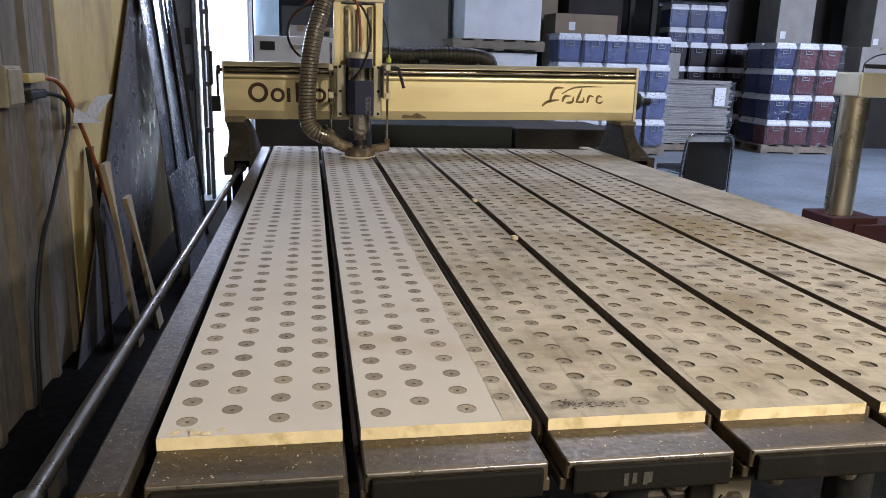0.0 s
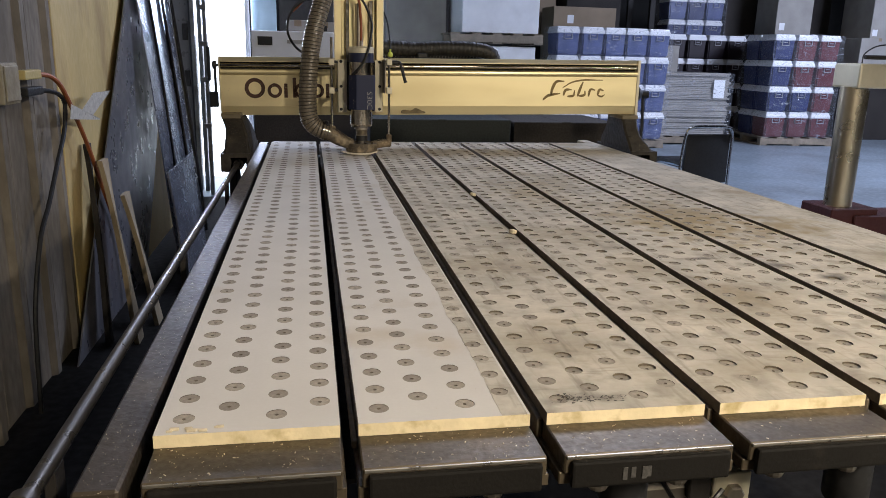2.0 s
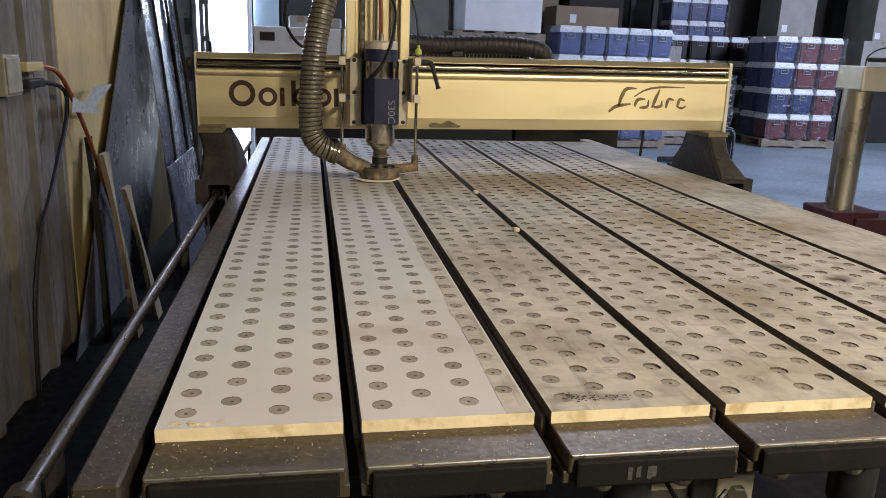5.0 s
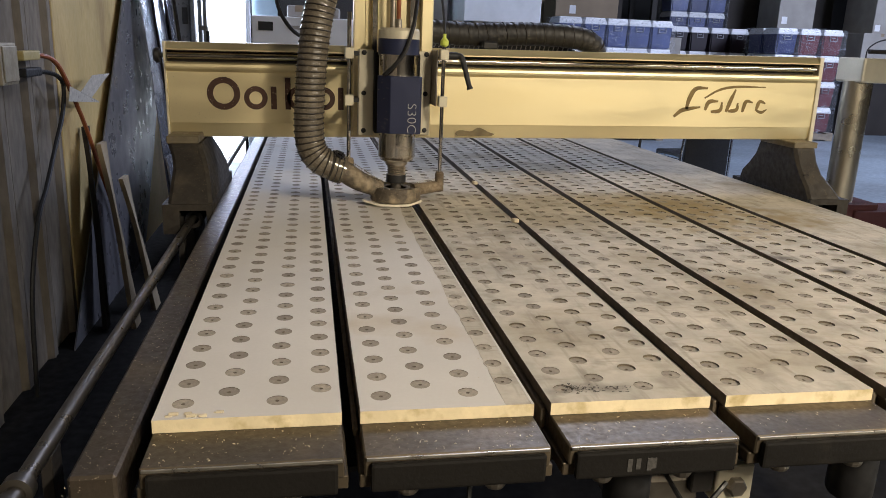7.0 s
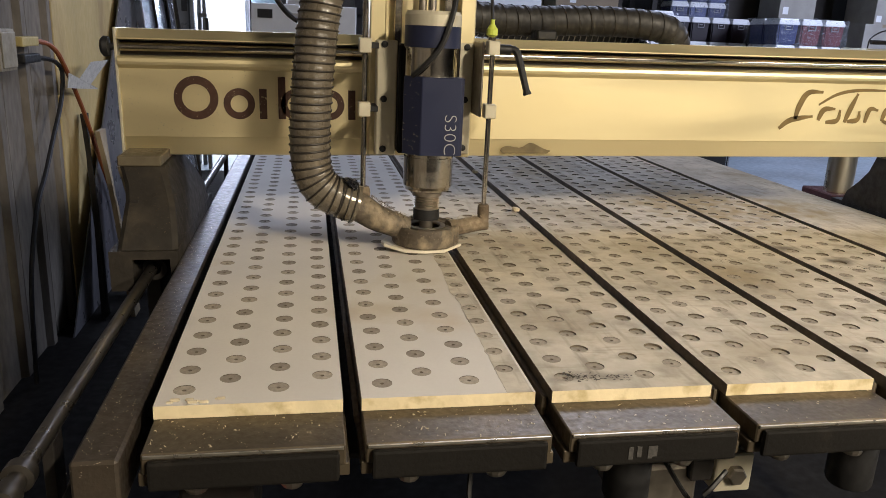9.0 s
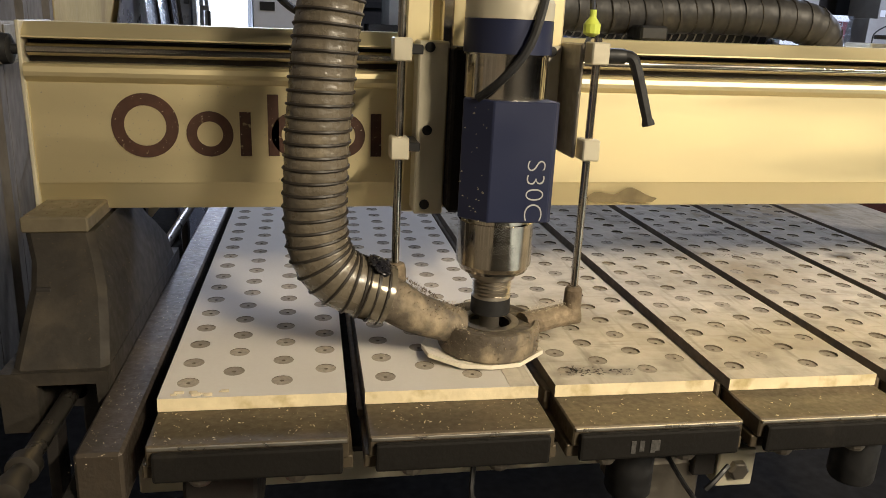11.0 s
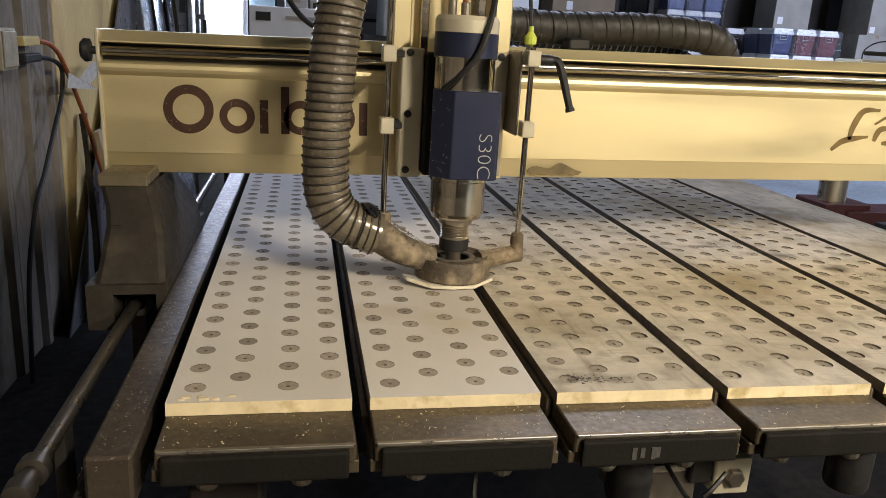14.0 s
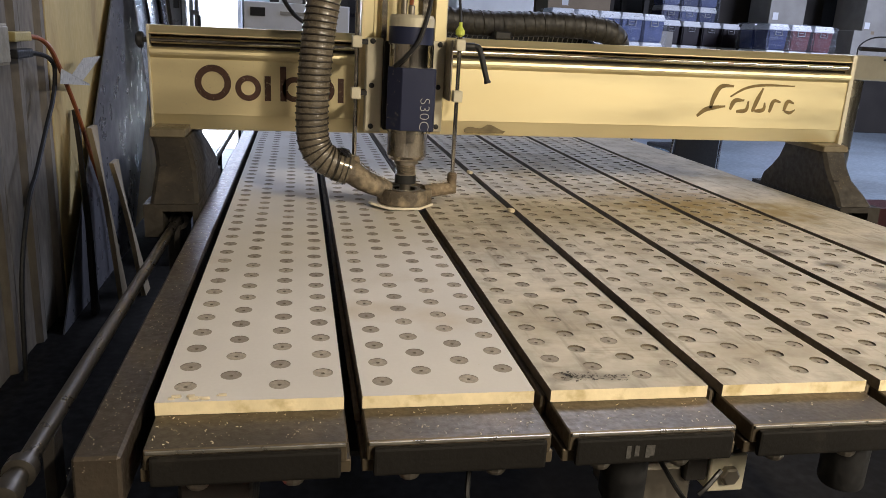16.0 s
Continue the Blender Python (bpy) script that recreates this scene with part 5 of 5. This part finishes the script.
def leaning(name, label, y0, y1, top, x_top, x_bottom, material, thick=0.012, skew=0.0, z0=0.003):
    """A sheet that leans on the side wall; skew shifts its top along the wall."""
    own = bmesh.new()
    pts = [(x_bottom, y0, z0), (x_bottom, y1, z0), (x_top, y1 + skew, top), (x_top, y0 + skew, top)]
    n = 8
    grid = []
    for i in range(n + 1):
        row = []
        for j in range(n + 1):
            u, v = i / n, j / n
            p = [(1 - v) * ((1 - u) * pts[0][c] + u * pts[1][c]) + v * ((1 - u) * pts[3][c] + u * pts[2][c]) for c in range(3)]
            p[0] += 0.012 * math.sin(3 * u + 2 * v) * v * (1 - v) * 4
            row.append(p)
        grid.append(row)
    fr = [[own.verts.new(p) for p in row] for row in grid]
    bk = [[own.verts.new((p[0] - thick, p[1], p[2])) for p in row] for row in grid]
    for i in range(n):
        for j in range(n):
            own.faces.new((fr[i][j], fr[i + 1][j], fr[i + 1][j + 1], fr[i][j + 1]))
            own.faces.new((bk[i][j], bk[i][j + 1], bk[i + 1][j + 1], bk[i + 1][j]))
    for i in range(n):
        own.faces.new((fr[i][0], bk[i][0], bk[i + 1][0], fr[i + 1][0]))
        own.faces.new((fr[i][n], fr[i + 1][n], bk[i + 1][n], bk[i][n]))
        own.faces.new((fr[0][i], fr[0][i + 1], bk[0][i + 1], bk[0][i]))
        own.faces.new((fr[n][i], bk[n][i], bk[n][i + 1], fr[n][i + 1]))
    return tagged(part(name, own, material), label, "sheet")


def sheets():
    leaning("grey_sheet", "large dull grey sheet leaning on the wall", 2.37, 3.75, 2.3, -0.832, -0.79, M["sheet"], 0.006, 2.15)
    leaning("shiny_sheet", "bluish shiny sheet leaning on other sheets", 3.75, 4.88, 1.9, -0.818, -0.60, M["sheet_shiny"], 0.006, 0.2)
    leaning("dark_sheet", "dark blue sheet leaning low against the stack", 3.3, 4.2, 0.62, -0.60, -0.50, M["sheet_shiny"], 0.01, 0.25)
    leaning("offcut_board", "narrow raw board leaning on the wall", 2.60, 2.70, 0.80, -0.72, -0.60, M["raw_board"], 0.02, 0.12)
    leaning("offcut_board", "narrow raw board leaning on the sheets", 2.84, 2.95, 0.62, -0.68, -0.56, M["raw_board"], 0.02, 0.05)
    leaning("dark_strip", "dark narrow strip leaning on the plywood", 2.60, 2.66, 0.86, -0.80, -0.72, M["cast_dark"], 0.02, 0.22)
    # added strips draw the dark edge lines of the sheets
    leaning("dark_strip", "dark narrow strip drawing a sheet's edge line", 3.98, 4.00, 1.9, -0.804, -0.586, M["cast_dark"], 0.008, 0.30)
    leaning("dark_strip", "dark narrow strip drawing a sheet's edge line", 4.50, 4.53, 1.9, -0.804, -0.586, M["cast_dark"], 0.008, 0.2)
    leaning("dark_strip", "dark narrow strip drawing a sheet's edge line", 4.86, 4.90, 1.9, -0.804, -0.586, M["cast_dark"], 0.012, 0.22)


# ---- the warehouse behind ----


def pallet_base(parent, w, d):
    for i in range(3):
        y = -d / 2 + i * (d - 0.1) / 2
        part("stringer", box(-w / 2, w / 2, y, y + 0.1, 0.02, 0.11, 0.003), M["pallet"], parent)
    for i in range(5):
        x = -w / 2 + i * (w - 0.12) / 4
        part("deck_board", box(x, x + 0.12, -d / 2, d / 2, 0.1102, 0.13, 0.002), M["pallet"], parent)
    for i in range(3):
        x = -w / 2 + i * (w - 0.12) / 2
        part("bottom_board", box(x, x + 0.12, -d / 2, d / 2, 0.0, 0.0198, 0.002), M["pallet"], parent)


def pallet(x, y, z, w, d, turn=0.0, group="pallets"):
    p = thing("pallet", "grey weathered wooden pallet", "pallet", group, pose(x, y, z, 0, 0, turn))
    pallet_base(p, w, d)
    return p


def tote(w, d, h, body, label):
    t = thing("storage_tote", label, "storage tote", "stacked totes")
    own = bmesh.new()
    k = 0.90
    z1 = h - 0.075
    a = [own.verts.new((sx * w / 2 * k, sy * d / 2 * k, 0)) for sx, sy in ((-1, -1), (1, -1), (1, 1), (-1, 1))]
    b = [own.verts.new((sx * w / 2 * 0.97, sy * d / 2 * 0.97, z1)) for sx, sy in ((-1, -1), (1, -1), (1, 1), (-1, 1))]
    own.faces.new(a[::-1]), own.faces.new(b)
    for i in range(4):
        own.faces.new((a[i], a[(i + 1) % 4], b[(i + 1) % 4], b[i]))
    bmesh.ops.bevel(own, geom=own.edges[:], offset=0.02, segments=2, affect="EDGES")
    part("tub", own, body, t, "", True)
    own = bmesh.new()
    lidv = [(1.0, z1 - 0.02), (1.0, z1 + 0.02), (0.93, z1 + 0.04), (0.90, h - 0.002)]
    rings = [[own.verts.new((sx * w / 2 * q * 0.995, sy * d / 2 * q * 0.995, z)) for sx, sy in ((-1, -1), (1, -1), (1, 1), (-1, 1))] for q, z in lidv]
    for r0, r1 in zip(rings, rings[1:]):
        for i in range(4):
            own.faces.new((r0[i], r0[(i + 1) % 4], r1[(i + 1) % 4], r1[i]))
    own.faces.new(rings[0][::-1]), own.faces.new(rings[-1])
    bmesh.ops.bevel(own, geom=own.edges[:], offset=0.008, segments=1, affect="EDGES")
    part("lid", own, M["lid"], t, "white lid")
    own = bmesh.new()
    y = -d / 2 * 1.0
    for q in ((-0.060, -0.052, z1 - 0.09, z1 - 0.02), (0.052, 0.060, z1 - 0.09, z1 - 0.02), (-0.060, 0.060, z1 - 0.098, z1 - 0.088), (-0.030, 0.030, z1 - 0.055, z1 - 0.045)):
        box(q[0], q[1], y - 0.014, y + 0.004, q[2], q[3], 0.003, own)
    part("latch", own, M["latch"], t, "pale latch")
    return t


def wrap(x0, x1, y0, y1, z0, z1, seed, m=None):
    """Stretch film round a load: a wavy open sleeve."""
    rnd = random.Random(seed)
    own = bmesh.new()
    loop = []
    n = 12
    for a, b in (((x0, y0), (x1, y0)), ((x1, y0), (x1, y1)), ((x1, y1), (x0, y1)), ((x0, y1), (x0, y0))):
        for i in range(n):
            loop.append((a[0] + (b[0] - a[0]) * i / n, a[1] + (b[1] - a[1]) * i / n))
    rows = []
    for k in range(17):
        z = z0 + (z1 - z0) * k / 16
        rows.append([own.verts.new((x + rnd.uniform(-0.012, 0.012), y + rnd.uniform(-0.012, 0.012), z + rnd.uniform(-0.02, 0.02))) for x, y in loop])
    for r0, r1 in zip(rows, rows[1:]):
        for i in range(len(loop)):
            own.faces.new((r0[i], r0[(i + 1) % len(loop)], r1[(i + 1) % len(loop)], r1[i]))
    ob = part("stretch_wrap", own, M["film"], None, "", True)
    if m is not None:
        ob.matrix_world = m
    return tagged(ob, "clear wrinkled stretch film round a stacked load", "stretch wrap", "stretch wraps")


def carton(x0, x1, y0, y1, z0, z1, material, label, turn=0.0, marks=()):
    cx, cy = (x0 + x1) / 2, (y0 + y1) / 2
    t = thing("carton", label, "carton", "cartons", pose(cx, cy, z0, 0, 0, turn))
    w, d, h = x1 - x0, y1 - y0, z1 - z0
    part("body", box(-w / 2, w / 2, -d / 2, d / 2, 0, h, 0.008, None, 2), material, t)
    part("tape", box(-0.03, 0.03, -d / 2 - 0.001, d / 2 + 0.001, h - 0.05, h + 0.001, 0.0004), material if material in (M["card_shaded"], M["dark_teal"], M["white_card"]) else M["card"], t)
    for u0, u1, v0, v1, mm in marks:
        part("printed_mark", box(-w / 2 + u0 * w, -w / 2 + u1 * w, -d / 2 - 0.003, -d / 2 - 0.0005, v0 * h, v1 * h), M[mm], t)
    return t


def warehouse():
    blue = tote(0.335, 0.46, 0.395, M["tote_blue"], "navy plastic storage tote with a white latched lid")
    red = tote(0.335, 0.46, 0.395, M["tote_red"], "dark red plastic storage tote with a white latched lid")
    clear = tote(0.345, 0.46, 0.395, M["tote_clear"], "translucent blue storage tote with a white lid")
    dark = tote(0.335, 0.46, 0.395, M["tote_shaded"], "storage tote with shade in its near-black colour and a white lid")
    used = {blue: 0, red: 0, clear: 0, dark: 0}

    def put(src, m):
        if not used[src]:
            used[src] = 1
            src.matrix_world = m
            return
        copy_thing(src, m)

    # navy and red totes
    base = pose(7.86, 10.95, 0, 0, 0, -4)
    q = pallet(0, 0, 0, 1.22, 1.25)
    q.matrix_world = base
    rows = ("rrr", "bbr", "brr", "brr")
    for lvl in range(4):
        for i in range(3):
            for j in range(2):
                src = red if rows[lvl][i] == "r" else blue
                if j == 1 and i == 0:
                    src = blue
                put(src, base @ pose(-0.375 + i * 0.375, -0.36 + j * 0.48, 0.1305 + lvl * 0.3955))
    wrap(-0.58, 0.58, -0.62, 0.40, 0.13, 1.72, 4, base)
    # totes behind them, towards the left; their shade is put into the colour
    base2 = pose(6.85, 12.2, 0, 0, 0, 2)
    q = pallet(0, 0, 0, 1.5, 1.1)
    q.matrix_world = base2
    for lvl in range(4):
        for i in range(4):
            put(dark, base2 @ pose(-0.56 + i * 0.375, -0.25, 0.1305 + lvl * 0.3955))
    # translucent blue totes
    base3 = pose(4.46, 10.45, 0, 0, 0, 3)
    q = pallet(0, 0, 0, 1.75, 1.1)
    q.matrix_world = base3
    for lvl in range(4):
        for i in range(5):
            put(clear, base3 @ pose(-0.70 + i * 0.35, -0.28 + 0.02 * ((i + lvl) % 2), 0.1305 + lvl * 0.3955, 0, 0, (-3, 2, 4, -2, 1)[i]))
    wrap(-0.90, 0.90, -0.55, 0.0, 0.13, 1.70, 7, base3)
    # a load of flat grey cartons
    base4 = pose(6.10, 10.95, 0, 0, 0, -2)
    q = pallet(0, 0, 0, 1.2, 1.0)
    q.matrix_world = base4
    rnd = random.Random(8)
    bun = thing("carton_bundle", "wrapped stack of flat grey cartons", "carton stack", "", base4)
    z = 0.1305
    while z < 1.10:
        h = rnd.uniform(0.022, 0.034)
        dx, dy = rnd.uniform(-0.03, 0.03), rnd.uniform(-0.025, 0.025)
        part("flat_carton", box(-0.56 + dx, 0.56 + dx, -0.45 + dy, 0.42 + dy, z, z + h - 0.002, 0.004), M["card_grey"], bun)
        z += h
    part("label_sheet", box(0.28, 0.46, -0.485, -0.482, 0.72, 1.0), M["white_card"], bun, "white paper label")
    wrap(-0.60, 0.60, -0.50, 0.46, 0.14, 1.10, 9, base4)
    # cartons stacked behind, up to the second level
    rack = thing("pallet_rack", "dark steel pallet rack", "rack")
    for x in (0.4, 3.3, 6.2, 9.1, 12.0):
        for y in (12.6, 13.6):
            part("upright", box(x - 0.05, x + 0.05, y - 0.04, y + 0.04, 0, 4.8, 0.004), M["cast_dark"], rack)
    for z in (1.60, 3.3):
        for y in (12.62, 13.58):
            part("rack_beam", box(0.3, 12.1, y - 0.03, y + 0.03, z - 0.10, z, 0.004), M["cast_dark"], rack)
        part("rack_deck", box(0.3, 12.1, 12.66, 13.54, z - 0.03, z - 0.002), M["pallet"], rack)
    for x, w, h, mm, lab in ((1.0, 0.9, 0.9, "card_shaded", "dark brown carton"), (2.25, 1.0, 1.0, "card_shaded", "dark brown carton"), (4.0, 0.9, 0.8, "card", "plain brown carton"), (5.15, 1.0, 1.2, "card_shaded", "dark brown carton"),
                             (8.05, 0.75, 1.1, "card_shaded", "dark brown carton"), (9.3, 1.0, 1.2, "card_shaded", "dark brown carton"), (11.1, 0.9, 1.0, "card_grey", "dull grey carton")):
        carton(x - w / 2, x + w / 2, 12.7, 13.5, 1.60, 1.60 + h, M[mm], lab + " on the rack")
        # under the rack the shade is in the cartons' colour
        carton(x - w / 2, x + w / 2, 12.75, 13.5, 0.0, 0.75, M["card_shaded"], lab + " in shade colour under the rack")
        carton(x - w / 2, x + w / 2, 12.75, 13.5, 0.752, 1.45, M["card_shaded"], lab + " in shade colour under the rack")
    # wrapped totes on the rack
    base5 = pose(7.05, 13.0, 1.60)
    for lvl in range(2):
        for i in range(3):
            put(clear if (i + lvl) % 2 else blue, base5 @ pose(-0.36 + i * 0.36, -0.2, 0.0 + lvl * 0.3955))
    wrap(-0.56, 0.56, -0.46, 0.05, 0.01, 0.85, 12, base5)
    carton(4.15, 5.25, 11.9, 12.5, 1.0, 2.10, M["card"], "brown carton with dark printed marks", 2, ((0.08, 0.42, 0.52, 0.66, "rubber"), (0.58, 0.95, 0.2, 0.34, "rubber"), (0.22, 0.32, 0.76, 0.88, "white_card")))
    carton(4.12, 5.28, 11.85, 12.5, 0.0, 0.998, M["card_shaded"], "dark carton under another", 1)
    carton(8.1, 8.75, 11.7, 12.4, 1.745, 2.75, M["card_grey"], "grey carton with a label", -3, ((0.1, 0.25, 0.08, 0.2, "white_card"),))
    carton(7.7, 8.9, 11.7, 12.5, 0.0, 1.743, M["card_shaded"], "tall dark stacked carton")
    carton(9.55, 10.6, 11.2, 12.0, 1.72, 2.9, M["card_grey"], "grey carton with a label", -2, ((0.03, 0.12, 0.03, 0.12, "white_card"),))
    carton(9.2, 10.9, 11.3, 12.1, 0.0, 1.10, M["card_shaded"], "dark carton at the far side")
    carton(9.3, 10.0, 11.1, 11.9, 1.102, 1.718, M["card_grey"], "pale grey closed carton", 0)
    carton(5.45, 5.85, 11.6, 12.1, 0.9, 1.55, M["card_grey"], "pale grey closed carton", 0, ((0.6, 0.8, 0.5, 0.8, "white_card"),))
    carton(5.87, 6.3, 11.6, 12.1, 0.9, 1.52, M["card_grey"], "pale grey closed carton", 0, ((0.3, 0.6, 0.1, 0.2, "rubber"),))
    carton(5.4, 6.4, 11.6, 12.2, 0.0, 0.898, M["card_shaded"], "dark carton below two pale ones", 0)
    # white cartons on pallets, nearer
    carton(2.05, 3.05, 9.0, 9.9, 1.56, 2.6, M["white_card"], "stack of white cartons on a pallet", 1.5)
    pallet(2.5, 9.45, 1.425, 1.2, 1.0, 1.5)
    carton(2.25, 3.05, 9.05, 9.9, 0.70, 1.40, M["white_card"], "white carton below a pallet", -1)
    carton(1.9, 3.1, 9.0, 9.95, 0.0, 0.698, M["card_shaded"], "dark carton at the bottom", 0)
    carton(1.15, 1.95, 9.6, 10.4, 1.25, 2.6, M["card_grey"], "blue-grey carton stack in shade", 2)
    carton(0.9, 1.9, 9.5, 10.4, 0.0, 1.248, M["card_shaded"], "dark carton at the bottom", 0)
    carton(-0.2, 0.75, 9.6, 10.6, 0.0, 1.9, M["card_shaded"], "tall dark stacked carton", 0)
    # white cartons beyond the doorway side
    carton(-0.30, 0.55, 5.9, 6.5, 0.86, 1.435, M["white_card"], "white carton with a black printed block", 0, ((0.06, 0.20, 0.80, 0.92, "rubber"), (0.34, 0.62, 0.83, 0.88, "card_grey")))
    carton(-0.30, 0.6, 5.9, 6.55, 0.0, 0.858, M["card_shaded"], "dark carton under a white one", 0)
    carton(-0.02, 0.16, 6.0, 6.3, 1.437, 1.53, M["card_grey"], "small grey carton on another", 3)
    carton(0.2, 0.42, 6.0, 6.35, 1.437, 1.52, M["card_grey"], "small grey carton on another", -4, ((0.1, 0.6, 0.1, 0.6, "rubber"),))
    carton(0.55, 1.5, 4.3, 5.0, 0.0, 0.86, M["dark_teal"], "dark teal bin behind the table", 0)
    carton(1.55, 2.3, 4.4, 5.1, 0.0, 0.84, M["card_shaded"], "dark bin behind the table", 0)


def chair():
    c = thing("stacking_chair", "black vinyl stacking chair with a chrome tube frame", "chair", "", pose(3.36, 5.05, 0, 0, 0, 4))
    part("back_frame", tube([(-0.235, 0.02, 0.0), (-0.225, 0.0, 0.45), (-0.21, -0.02, 0.70), (-0.17, -0.03, 0.755), (0, -0.035, 0.765), (0.17, -0.03, 0.755), (0.21, -0.02, 0.70), (0.225, 0.0, 0.45), (0.235, 0.02, 0.0)], 0.012, 60, 10), M["chrome"], c, "chrome tube frame", True)
    part("backrest", box(-0.20, 0.20, -0.018, 0.022, 0.30, 0.70, 0.014, None, 2), M["chair"], c, "", True)
    part("seat", box(-0.21, 0.21, 0.03, 0.44, 0.42, 0.47, 0.018, None, 2), M["chair"], c, "", True)
    for s in (-1, 1):
        part("front_leg", tube([(s * 0.20, 0.05, 0.44), (s * 0.21, 0.40, 0.42), (s * 0.22, 0.43, 0.30), (s * 0.23, 0.45, 0.0)], 0.011, 24, 8), M["chrome"], c, "", True)


def press():
    p = thing("press_column", "pale metal column of a press on a dark red base", "machine")
    x, y = 3.20, 3.2
    part("tube", lathe([(0.077, 0.478), (0.077, 1.158)], Matrix.Translation((x, y, 0)), 28), M["brass"], p, "pale polished tube", True)
    part("base", box(x - 0.12, x + 0.18, y - 0.12, y + 0.16, 0.0, 0.4775, 0.006), M["maroon"], p, "dark red base")
    part("base_arm", box(x + 0.02, x + 0.9, y - 0.14, y + 0.10, 0.0, 0.44, 0.006), M["maroon"], p)
    part("top_arm", box(x - 0.06, x + 0.9, y - 0.10, y + 0.12, 1.15, 1.285, 0.012, None, 2), M["plate"], p, "cream painted arm")
    part("bolt", lathe([(0.006, 0), (0.006, 0.006)], Matrix.Translation((x + 0.12, y - 0.1002, 1.265)) @ pose(0, 0, 0, 90), 10), M["rubber"], p)
    part("lever", lathe([(0.012, -0.05), (0.012, 0.3)], Matrix.Translation((x + 0.1, y + 0.02, 1.32)) @ pose(0, 0, 0, 0, 90), 10), M["cast_dark"], p, "", True)
    part("cord", tube([(x + 0.02, y, 1.285), (x + 0.03, y, 1.34), (x + 0.12, y, 1.385), (x + 0.3, y, 1.39)], 0.004, 20, 6), M["rubber"], p)


def work_light():
    w = thing("work_light", "black hooded work lamp on a cord stand, switched off", "work lamp")
    bm = lathe([(0.012, 0.0), (0.05, 0.04), (0.062, 0.12), (0.058, 0.12), (0.02, 0.05)], Matrix.Translation((2.03, 3.42, 1.085)) @ pose(0, 0, 0, 0, -88), 20)
    part("hood", bm, M["rubber"], w, "", True)
    part("socket", lathe([(0.022, 0), (0.022, 0.06)], Matrix.Translation((2.0, 3.42, 1.085)) @ pose(0, 0, 0, 0, 90), 14), M["rubber"], w, "", True)
    part("stand", tube([(2.03, 3.42, 1.08), (2.04, 3.42, 0.9), (2.03, 3.42, 0.6), (2.03, 3.42, 0.0)], 0.008, 20, 8), M["rubber"], w, "", True)


def tube_fixtures():
    for tx, ty, tz, tilt, watts, span in TUBES:
        t = thing("tube_fixture", "hanging white fluorescent tube fixture, switched on", "ceiling light", "tube fixtures", pose(tx, ty, tz))
        bm = box(-0.11, 0.11, -span / 2 - 0.05, span / 2 + 0.05, 0.012, 0.07, 0.006)
        bm.transform(pose(0, 0, 0, 0, tilt, 0))
        part("housing", bm, M["plate"], t)
        for y in (-span * 0.4, span * 0.4):
            part("hanger", tube([(0.03, y, 0.05), (0.03, y, 1.0), (0.03, y, 5.2 - tz)], 0.004, 6, 6), M["rubber"], t)


hall()
tube_fixtures()
doorway()
wall_things()
sheets()
warehouse()
chair()
press()
work_light()
GANTRY = gantry()
HEAD = head()
TABLE = router_table()
loose_chips()
SKIN = skin(TABLE)

# ---- moves ----
# the gantry's way along the bed: seconds, metres
GANTRY_Y = [(0.0, 2.412), (0.25, 2.478), (0.5, 2.530), (0.75, 2.550), (1.0, 2.540), (1.25, 2.522), (1.5, 2.492), (1.75, 2.440), (2.0, 2.378), (2.5, 2.260), (3.0, 2.136), (3.5, 2.018), (4.0, 1.906),
            (5.0, 1.680), (6.0, 1.453), (6.5, 1.337), (7.0, 1.214), (7.5, 1.094), (8.0, 0.971), (8.5, 0.850), (9.0, 0.741), (10.0, 0.500), (11.0, 0.263),
            (11.3, 0.210), (11.5, 0.170), (11.75, 0.142), (12.0, 0.147), (12.25, 0.170), (12.5, 0.212), (13.0, 0.330), (13.5, 0.447), (14.0, 0.566), (14.5, 0.687), (15.0, 0.810), (15.5, 0.936), (16.0, 1.061)]
LEAN = -0.75        # the beam's slight lean across
HEAD_X, HEAD_Y = -0.003, -0.012  # where the head sits on the beam


def shift(t):
    """Across the bed: the head steps over at both ends of its way."""
    return -0.0115 * (1 - min(1, max(0, (t - 0.6) / 0.5))) + 0.0108 * min(1, max(0, (t - 11.5) / 0.45))


def spot(t):
    for (a, ya), (b, yb) in zip(GANTRY_Y, GANTRY_Y[1:]):
        if a <= t <= b:
            return ya + (yb - ya) * (t - a) / (b - a)


def motions():
    walk(GANTRY, [(t, pose(0.0148, y, 0, 0, LEAN, 0)) for t, y in GANTRY_Y])
    walk(HEAD, [(t, pose(shift(t) + HEAD_X, y + HEAD_Y, 0, 0, 0, 0)) for t, y in GANTRY_Y])
    # each length of the old skin is lifted into the shoe as it passes, and goes on with it
    for ob, x, y in SKIN:
        t0 = None
        k = 0.0
        while k < 11.75:
            if spot(k) - 0.158 + HEAD_Y <= y and k >= 1.0:
                t0 = k
                break
            k += 0.05
        if t0 is None:
            continue
        if y > 2.35:
            t0 = 0.0
        t1 = t0 + 0.1
        up = lambda t: pose(0.358 + HEAD_X + shift(t) - x, spot(t) - 0.158 + HEAD_Y - y, 0.030)
        rows = [(t0 - 0.1, pose(0, 0, 0)), (t0, pose(0, 0, 0)), (t1, up(t1))] if t0 > 0.2 else [(0.0, up(0.0))]
        if t0 > 0.2:
            rows = [(0.0, pose(0, 0, 0))] + rows
        rows += [(t, up(t)) for t, _ in GANTRY_Y if t > max(t1, 0.05) + 0.05]
        walk(ob, rows)


motions()
